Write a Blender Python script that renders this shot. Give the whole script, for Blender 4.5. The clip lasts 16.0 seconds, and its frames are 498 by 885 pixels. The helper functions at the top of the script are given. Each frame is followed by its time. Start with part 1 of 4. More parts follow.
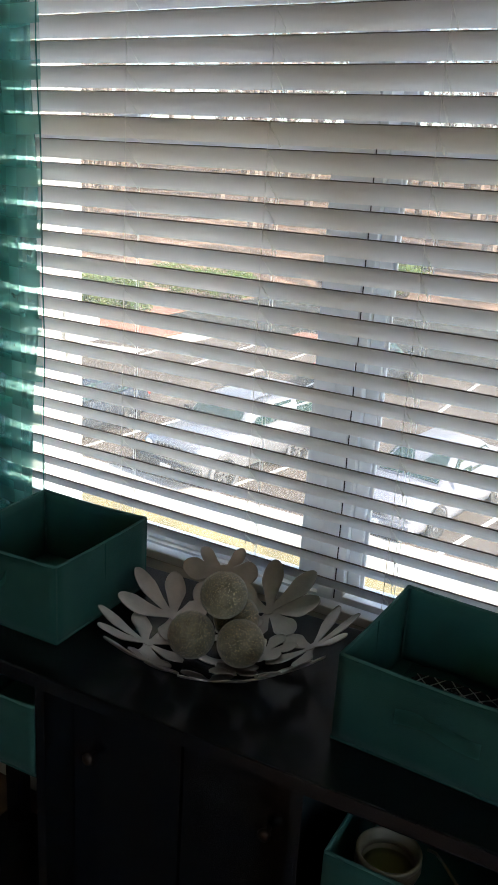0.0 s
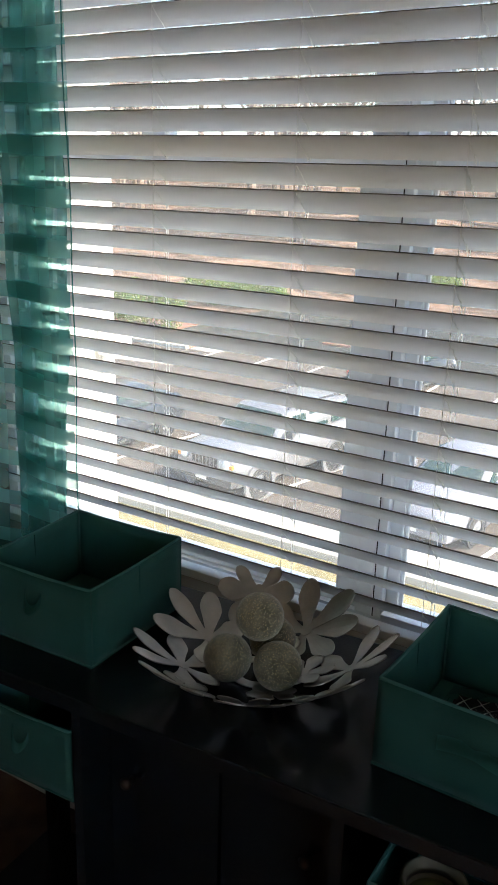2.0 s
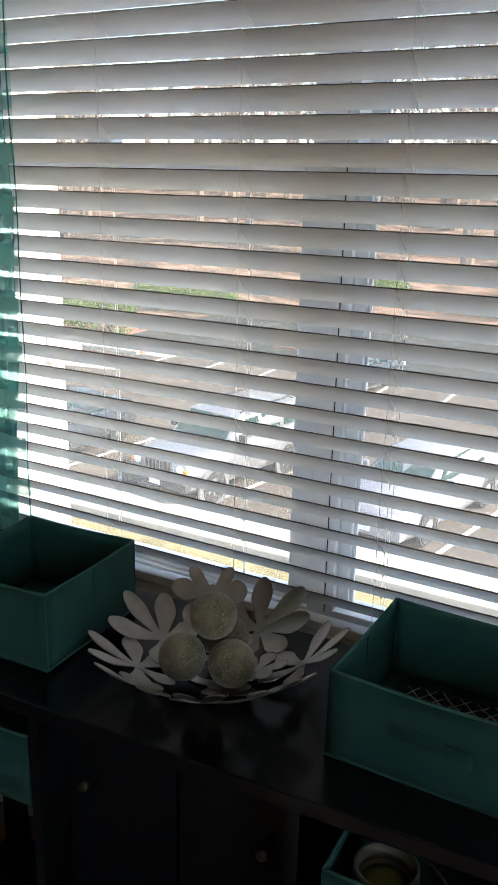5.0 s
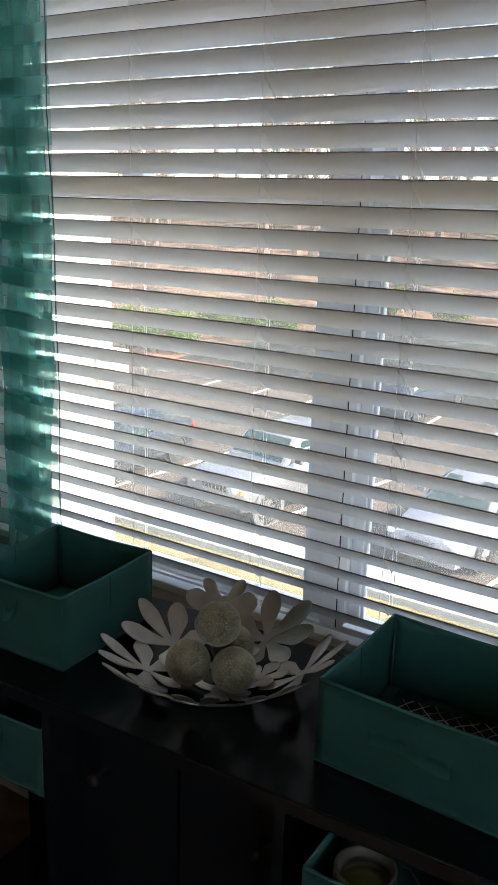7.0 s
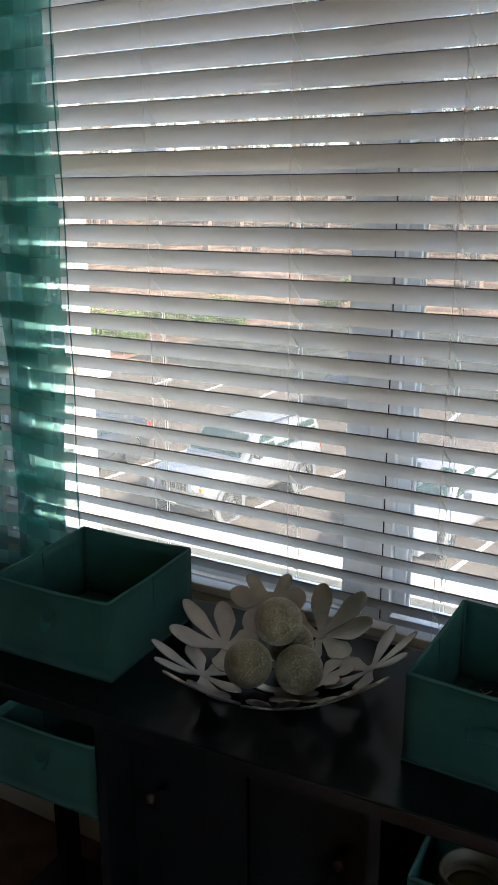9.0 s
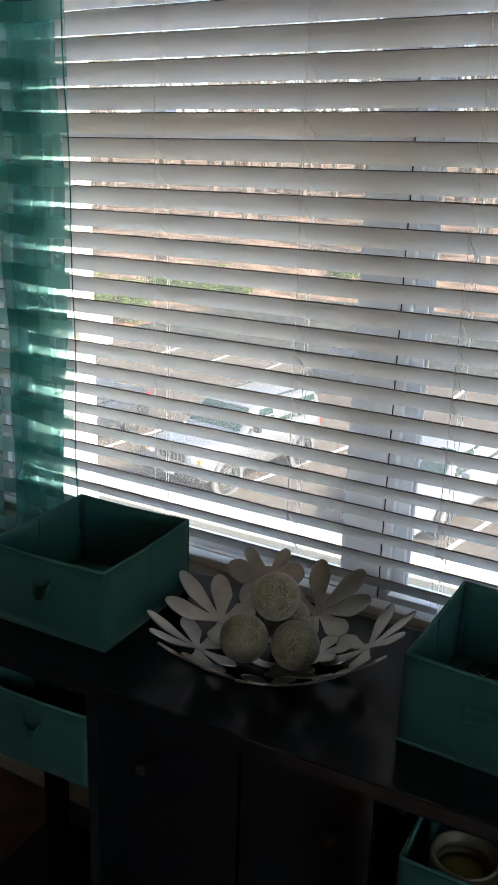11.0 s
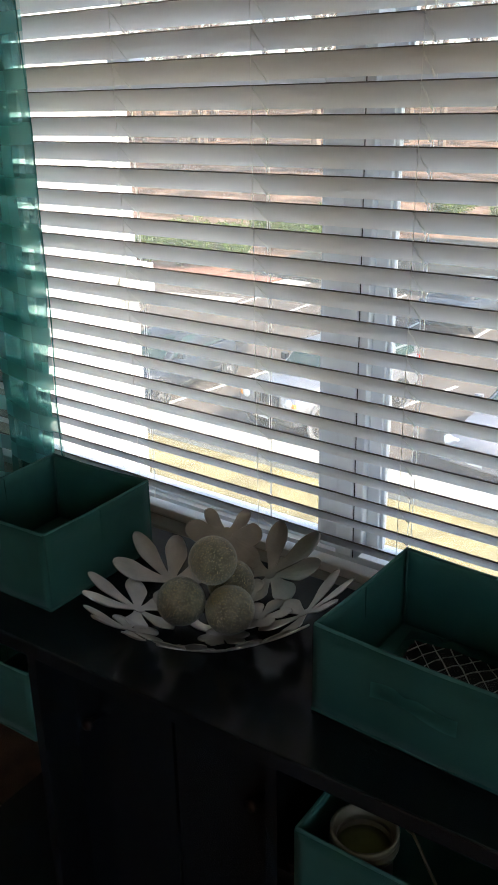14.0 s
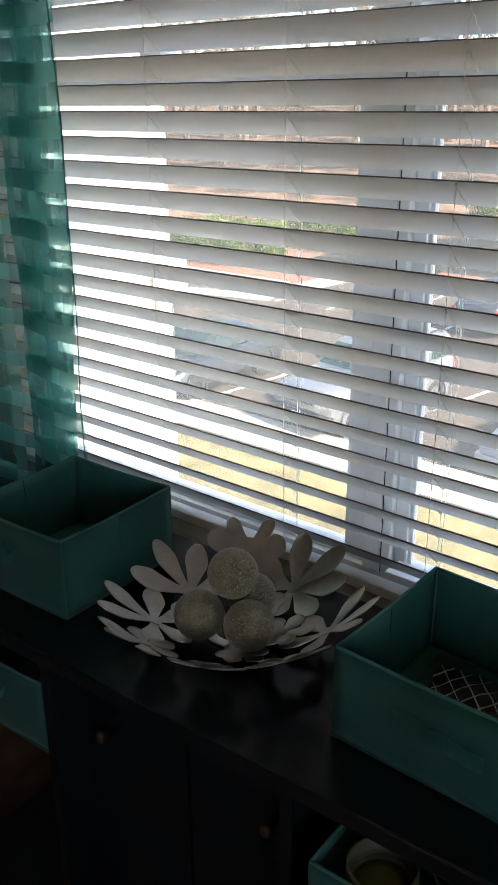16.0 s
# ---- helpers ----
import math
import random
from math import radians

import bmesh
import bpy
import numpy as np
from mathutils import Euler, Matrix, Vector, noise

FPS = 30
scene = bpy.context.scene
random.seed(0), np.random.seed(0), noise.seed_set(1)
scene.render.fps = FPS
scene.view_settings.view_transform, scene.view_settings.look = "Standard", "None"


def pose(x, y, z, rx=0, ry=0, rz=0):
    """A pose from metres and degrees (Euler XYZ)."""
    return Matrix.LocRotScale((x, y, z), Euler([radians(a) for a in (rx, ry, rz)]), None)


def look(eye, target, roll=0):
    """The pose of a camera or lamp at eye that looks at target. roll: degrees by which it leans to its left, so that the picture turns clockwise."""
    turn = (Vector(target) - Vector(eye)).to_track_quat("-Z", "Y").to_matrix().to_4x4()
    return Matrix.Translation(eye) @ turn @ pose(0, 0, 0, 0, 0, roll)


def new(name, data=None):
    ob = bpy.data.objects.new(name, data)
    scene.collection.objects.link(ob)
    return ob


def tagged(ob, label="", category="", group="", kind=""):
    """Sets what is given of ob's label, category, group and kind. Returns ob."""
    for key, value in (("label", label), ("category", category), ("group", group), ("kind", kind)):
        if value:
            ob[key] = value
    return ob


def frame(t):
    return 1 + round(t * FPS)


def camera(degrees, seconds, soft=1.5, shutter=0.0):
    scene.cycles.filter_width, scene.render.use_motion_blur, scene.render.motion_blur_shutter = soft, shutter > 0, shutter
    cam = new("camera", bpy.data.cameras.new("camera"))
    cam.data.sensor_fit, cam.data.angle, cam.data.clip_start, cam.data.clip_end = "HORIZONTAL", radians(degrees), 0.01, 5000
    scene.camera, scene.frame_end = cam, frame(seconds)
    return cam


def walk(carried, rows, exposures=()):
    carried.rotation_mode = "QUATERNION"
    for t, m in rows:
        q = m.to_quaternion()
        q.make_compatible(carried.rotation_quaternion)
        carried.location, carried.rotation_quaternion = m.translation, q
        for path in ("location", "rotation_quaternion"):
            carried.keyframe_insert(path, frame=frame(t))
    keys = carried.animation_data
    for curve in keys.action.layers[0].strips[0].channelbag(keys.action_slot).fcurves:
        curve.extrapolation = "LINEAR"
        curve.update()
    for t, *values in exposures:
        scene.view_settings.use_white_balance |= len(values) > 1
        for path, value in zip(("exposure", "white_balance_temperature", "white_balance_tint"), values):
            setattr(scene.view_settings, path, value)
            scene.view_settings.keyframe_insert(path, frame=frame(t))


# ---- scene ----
cam = camera(32.1, 16.0)
PATH = [
    (0, (0.7754, -1.3630, 1.5214), (-0.4009, 0.6915, 0.7636), 3.37),
    (0.5, (0.7842, -1.3602, 1.5259), (-0.3965, 0.6990, 0.7888), 3.12),
    (1, (0.7544, -1.3604, 1.5281), (-0.4717, 0.6740, 0.7957), 3.12),
    (1.5, (0.7639, -1.3623, 1.5344), (-0.5027, 0.6493, 0.8035), 2.39),
    (2, (0.7659, -1.3416, 1.5329), (-0.5011, 0.6654, 0.7913), 1.56),
    (2.5, (0.7746, -1.3408, 1.5257), (-0.4725, 0.6830, 0.7970), 1.20),
    (3, (0.7763, -1.3405, 1.5212), (-0.4248, 0.7164, 0.8077), 0.62),
    (3.5, (0.7637, -1.3497, 1.5159), (-0.4092, 0.7209, 0.7981), 1.55),
    (4, (0.7725, -1.3606, 1.5286), (-0.3796, 0.7139, 0.7865), 1.27),
    (6.5, (0.8347, -1.3622, 1.5472), (-0.3606, 0.7099, 0.8716), 1.28),
    (7, (0.8954, -1.3806, 1.5564), (-0.4167, 0.6210, 0.8839), 1.61),
    (7.5, (0.8918, -1.3993, 1.5547), (-0.5298, 0.5217, 0.8743), 0.17),
    (8, (0.8214, -1.3977, 1.5501), (-0.5593, 0.5582, 0.8816), -0.52),
    (8.5, (0.7296, -1.3960, 1.5219), (-0.5075, 0.6607, 0.8718), -1.18),
    (11, (0.6973, -1.3775, 1.5025), (-0.4784, 0.6800, 0.7508), 1.75),
    (11.5, (0.7824, -1.3116, 1.5105), (-0.5602, 0.6434, 0.7668), 2.42),
    (12, (0.8418, -1.2636, 1.5299), (-0.5801, 0.5745, 0.6488), 2.89),
    (12.5, (0.8625, -1.2551, 1.5265), (-0.6291, 0.5240, 0.6373), 2.62),
    (13, (0.8707, -1.2242, 1.5296), (-0.6163, 0.5481, 0.6209), 0.20),
    (13.5, (0.8823, -1.2169, 1.5383), (-0.5359, 0.5940, 0.5960), 0.10),
    (14, (0.8952, -1.2031, 1.5233), (-0.5061, 0.6390, 0.6153), -1.06),
    (14.5, (0.8956, -1.1886, 1.5366), (-0.5041, 0.6446, 0.6086), -1.34),
    (15, (0.8931, -1.1554, 1.5273), (-0.5497, 0.6460, 0.6047), -1.62),
    (15.5, (0.8894, -1.1424, 1.5362), (-0.5937, 0.6231, 0.6061), -1.21),
    (16, (0.8729, -1.1536, 1.5213), (-0.6015, 0.6276, 0.6070), -0.46),
]
walk(cam, [(t, look(eye, target, roll)) for t, eye, target, roll in PATH])

# ---- light ----
SUN_AZ, SUN_EL = 2.0, 40.0          # degrees: from +x towards +y, above the horizon
world = bpy.data.worlds.new("sky")
scene.world = world
world.use_nodes = True
wn, wl = world.node_tree.nodes, world.node_tree.links
sky = wn.new("ShaderNodeTexSky")
sky.sky_type = "NISHITA"
sky.sun_disc = False
sky.sun_elevation = radians(SUN_EL)
sky.sun_rotation = radians(90 - SUN_AZ)
wn["Background"].inputs["Strength"].default_value = 0.135
wl.new(sky.outputs[0], wn["Background"].inputs[0])
sun = new("sun", bpy.data.lights.new("sun", "SUN"))
sun.data.energy, sun.data.angle, sun.data.color = 4.2, radians(0.6), (1.0, 0.90, 0.77)
sun_dir = Vector((math.cos(radians(SUN_EL)) * math.cos(radians(SUN_AZ)), math.cos(radians(SUN_EL)) * math.sin(radians(SUN_AZ)), math.sin(radians(SUN_EL))))
sun.matrix_world = look(sun_dir * 40, (0, 0, 0))
scene.view_settings.exposure = 2.25
# added fill lamp behind the camera, in the opening of an unseen window
back = new("back_fill_light", bpy.data.lights.new("back_fill_light", "AREA"))
back.data.shape, back.data.size, back.data.size_y = "RECTANGLE", 1.2, 1.2
back.data.energy, back.data.color = 0.018, (0.80, 0.92, 1.0)
back.matrix_world = look((2.28, -2.1, 1.5), (0, -2.1, 1.3))



# ---- materials ----
def mat(name, color, rough=0.6, metal=0.0, vary=0.12, scale=8.0, bump=0.0, bump_scale=120.0, spec=0.5, per_object=0.0, stretch=(1, 1, 1), fine=0.0, sheen=0.0):
    m = bpy.data.materials.new(name)
    m.use_nodes = True
    n, l = m.node_tree.nodes, m.node_tree.links
    p = n["Principled BSDF"]
    p.inputs["Roughness"].default_value = rough
    p.inputs["Metallic"].default_value = metal
    p.inputs["Specular IOR Level"].default_value = spec
    if sheen:
        p.inputs["Sheen Weight"].default_value = sheen
    tc, mp = n.new("ShaderNodeTexCoord"), n.new("ShaderNodeMapping")
    mp.inputs["Scale"].default_value = stretch
    l.new(tc.outputs["Object"], mp.inputs[0])
    t1 = n.new("ShaderNodeTexNoise")
    t1.inputs["Scale"].default_value, t1.inputs["Detail"].default_value = scale, 6
    l.new(mp.outputs[0], t1.inputs["Vector"])
    ramp = n.new("ShaderNodeValToRGB")
    lo, hi = [max(0, c * (1 - vary)) for c in color], [min(1, c * (1 + vary)) for c in color]
    ramp.color_ramp.elements[0].color, ramp.color_ramp.elements[1].color = (*lo, 1), (*hi, 1)
    ramp.color_ramp.elements[0].position, ramp.color_ramp.elements[1].position = 0.3, 0.7
    l.new(t1.outputs["Fac"], ramp.inputs[0])
    out = ramp.outputs[0]
    t2 = n.new("ShaderNodeTexNoise")
    t2.inputs["Scale"].default_value, t2.inputs["Detail"].default_value = bump_scale, 3
    l.new(mp.outputs[0], t2.inputs["Vector"])
    if fine:
        mx = n.new("ShaderNodeMix")
        mx.data_type, mx.blend_type = "RGBA", "MULTIPLY"
        mx.inputs["Factor"].default_value = fine
        r2 = n.new("ShaderNodeValToRGB")
        r2.color_ramp.elements[0].position, r2.color_ramp.elements[1].position = 0.35, 0.65
        l.new(t2.outputs["Fac"], r2.inputs[0])
        l.new(out, mx.inputs["A"])
        l.new(r2.outputs[0], mx.inputs["B"])
        out = mx.outputs["Result"]
    if per_object:
        oi, hs = n.new("ShaderNodeObjectInfo"), n.new("ShaderNodeHueSaturation")
        mr = n.new("ShaderNodeMapRange")
        mr.inputs["To Min"].default_value, mr.inputs["To Max"].default_value = 1 - per_object, 1 + per_object
        l.new(oi.outputs["Random"], mr.inputs["Value"])
        l.new(mr.outputs[0], hs.inputs["Value"])
        l.new(out, hs.inputs["Color"])
        out = hs.outputs[0]
    l.new(out, p.inputs["Base Color"])
    if bump:
        b = n.new("ShaderNodeBump")
        b.inputs["Strength"].default_value, b.inputs["Distance"].default_value = bump, 0.002
        l.new(t2.outputs["Fac"], b.inputs["Height"])
        l.new(b.outputs[0], p.inputs["Normal"])
    return m


def glass_mat(name, tint=(1, 1, 1), gloss=0.5, haze=0.0):
    m = bpy.data.materials.new(name)
    m.use_nodes = True
    n, l = m.node_tree.nodes, m.node_tree.links
    n.remove(n["Principled BSDF"])
    tr, gl, mx, fr = n.new("ShaderNodeBsdfTransparent"), n.new("ShaderNodeBsdfGlossy"), n.new("ShaderNodeMixShader"), n.new("ShaderNodeFresnel")
    tr.inputs[0].default_value = (*tint, 1)
    gl.inputs["Roughness"].default_value = 0.02
    fr.inputs[0].default_value = 1.3
    ml = n.new("ShaderNodeMath")
    ml.operation = "MULTIPLY"
    ml.inputs[1].default_value = gloss
    l.new(fr.outputs[0], ml.inputs[0])
    l.new(ml.outputs[0], mx.inputs[0])
    l.new(tr.outputs[0], mx.inputs[1])
    l.new(gl.outputs[0], mx.inputs[2])
    last = mx.outputs[0]
    # a translucent share, uneven by noise, veils the view through the pane
    if haze:
        tl, dm = n.new("ShaderNodeBsdfTranslucent"), n.new("ShaderNodeMixShader")
        tl.inputs[0].default_value = (0.9, 0.84, 0.76, 1)
        tc, ns, mr = n.new("ShaderNodeTexCoord"), n.new("ShaderNodeTexNoise"), n.new("ShaderNodeMapRange")
        ns.inputs["Scale"].default_value = 5
        l.new(tc.outputs["Object"], ns.inputs["Vector"])
        l.new(ns.outputs["Fac"], mr.inputs["Value"])
        mr.inputs["To Min"].default_value, mr.inputs["To Max"].default_value = haze * 0.7, haze * 1.3
        l.new(mr.outputs[0], dm.inputs[0])
        l.new(last, dm.inputs[1])
        l.new(tl.outputs[0], dm.inputs[2])
        last = dm.outputs[0]
    l.new(last, n["Material Output"].inputs[0])
    return m


def sheer_mat(name="teal_organza", lo=0.17, hi=0.985, front=(0.11, 0.31, 0.315, 1), through_light=(0.32, 0.72, 0.71, 1)):
    """Organza with woven checks: dense bands cross every 10 cm, the squares between are nearly clear."""
    m = bpy.data.materials.new(name)
    m.use_nodes = True
    n, l = m.node_tree.nodes, m.node_tree.links
    n.remove(n["Principled BSDF"])
    uv, sep = n.new("ShaderNodeUVMap"), n.new("ShaderNodeSeparateXYZ")
    l.new(uv.outputs[0], sep.inputs[0])

    def band(sock, period, width):
        a, b, c = n.new("ShaderNodeMath"), n.new("ShaderNodeMath"), n.new("ShaderNodeMath")
        a.operation, b.operation, c.operation = "DIVIDE", "FRACT", "LESS_THAN"
        a.inputs[1].default_value, c.inputs[1].default_value = period, width
        l.new(sock, a.inputs[0])
        l.new(a.outputs[0], b.inputs[0])
        l.new(b.outputs[0], c.inputs[0])
        return c.outputs[0]

    h, v = band(sep.outputs["Y"], 0.095, 0.36), band(sep.outputs["X"], 0.1, 0.30)
    add = n.new("ShaderNodeMath")
    add.operation = "MULTIPLY_ADD"
    l.new(v, add.inputs[0])
    add.inputs[1].default_value = 0.42
    l.new(h, add.inputs[2])
    noise_t = n.new("ShaderNodeTexNoise")
    noise_t.inputs["Scale"].default_value = 26
    l.new(uv.outputs[0], noise_t.inputs["Vector"])
    dens = n.new("ShaderNodeMapRange")
    dens.inputs["From Max"].default_value = 1.42
    dens.inputs["To Min"].default_value, dens.inputs["To Max"].default_value = lo, hi
    l.new(add.outputs[0], dens.inputs["Value"])
    wob = n.new("ShaderNodeMath")
    wob.operation = "MULTIPLY_ADD"
    wob.inputs[1].default_value, wob.inputs[2].default_value = 0.14, -0.07
    l.new(noise_t.outputs["Fac"], wob.inputs[0])
    fac = n.new("ShaderNodeMath")
    fac.use_clamp = True
    l.new(dens.outputs[0], fac.inputs[0])
    l.new(wob.outputs[0], fac.inputs[1])
    tp, df, tl, mx, mx2 = (n.new("ShaderNodeBsdf" + k) for k in ("Transparent", "Diffuse", "Translucent", "Transparent", "Transparent"))
    mx, mx2 = n.new("ShaderNodeMixShader"), n.new("ShaderNodeMixShader")
    tp.inputs[0].default_value = (0.80, 0.92, 0.91, 1)
    df.inputs[0].default_value = front
    tl.inputs[0].default_value = through_light
    mx2.inputs[0].default_value = 0.6
    l.new(df.outputs[0], mx2.inputs[1])
    l.new(tl.outputs[0], mx2.inputs[2])
    l.new(fac.outputs[0], mx.inputs[0])
    l.new(tp.outputs[0], mx.inputs[1])
    l.new(mx2.outputs[0], mx.inputs[2])
    l.new(mx.outputs[0], n["Material Output"].inputs[0])
    return m


def cord_mat(name="ladder_cord", color=(0.93, 0.92, 0.89)):
    """Nylon thread that lets light through."""
    m = mat(name, color, 0.6, vary=0.08, scale=300)
    n, l = m.node_tree.nodes, m.node_tree.links
    tl, mx = n.new("ShaderNodeBsdfTranslucent"), n.new("ShaderNodeMixShader")
    tl.inputs[0].default_value = (*color, 1)
    mx.inputs[0].default_value = 0.7
    l.new(n["Principled BSDF"].outputs[0], mx.inputs[1])
    l.new(tl.outputs[0], mx.inputs[2])
    l.new(mx.outputs[0], n["Material Output"].inputs[0])
    return m


def glitter_mat():
    """Olive-grey fuzz of fine flakes, a few coloured bright to put sparkle into the base colour."""
    m = mat("silver_glitter", (0.20, 0.188, 0.128), 0.5, 0.3, 0.3, 60, sheen=0.4)
    n, l = m.node_tree.nodes, m.node_tree.links
    p = n["Principled BSDF"]
    base = p.inputs["Base Color"].links[0].from_socket
    tc, vo = n.new("ShaderNodeTexCoord"), n.new("ShaderNodeTexVoronoi")
    vo.inputs["Scale"].default_value = 740
    l.new(tc.outputs["Object"], vo.inputs["Vector"])
    rgb = n.new("ShaderNodeSeparateColor")
    l.new(vo.outputs["Color"], rgb.inputs[0])
    dot, pick, both = n.new("ShaderNodeMath"), n.new("ShaderNodeMath"), n.new("ShaderNodeMath")
    dot.operation, pick.operation, both.operation = "LESS_THAN", "GREATER_THAN", "MULTIPLY"
    dot.inputs[1].default_value, pick.inputs[1].default_value = 0.55, 0.79
    l.new(vo.outputs["Distance"], dot.inputs[0])
    l.new(rgb.outputs[0], pick.inputs[0])
    l.new(dot.outputs[0], both.inputs[0])
    l.new(pick.outputs[0], both.inputs[1])
    fleck, mx = n.new("ShaderNodeValToRGB"), n.new("ShaderNodeMix")
    fleck.color_ramp.elements[0].color, fleck.color_ramp.elements[1].color = (1.0, 0.96, 0.82, 1), (1.0, 0.76, 0.30, 1)
    l.new(rgb.outputs[1], fleck.inputs[0])
    mx.data_type = "RGBA"
    l.new(both.outputs[0], mx.inputs["Factor"])
    l.new(base, mx.inputs["A"])
    l.new(fleck.outputs[0], mx.inputs["B"])
    l.new(mx.outputs["Result"], p.inputs["Base Color"])
    sub, sc, addn, nrm = (n.new("ShaderNodeVectorMath") for _ in range(4))
    sub.operation, sc.operation, addn.operation, nrm.operation = "SUBTRACT", "SCALE", "ADD", "NORMALIZE"
    sub.inputs[1].default_value = (0.5, 0.5, 0.5)
    l.new(vo.outputs["Color"], sub.inputs[0])
    l.new(sub.outputs[0], sc.inputs[0])
    amt = n.new("ShaderNodeMapRange")
    amt.inputs["To Min"].default_value, amt.inputs["To Max"].default_value = 0.45, 1.6
    l.new(both.outputs[0], amt.inputs["Value"])
    l.new(amt.outputs[0], sc.inputs["Scale"])
    geo = n.new("ShaderNodeNewGeometry")
    l.new(geo.outputs["Normal"], addn.inputs[0])
    l.new(sc.outputs[0], addn.inputs[1])
    l.new(addn.outputs[0], nrm.inputs[0])
    l.new(nrm.outputs[0], p.inputs["Normal"])
    rr = n.new("ShaderNodeMapRange")
    rr.inputs["To Min"].default_value, rr.inputs["To Max"].default_value = 0.55, 0.2
    l.new(both.outputs[0], rr.inputs["Value"])
    l.new(rr.outputs[0], p.inputs["Roughness"])
    return m


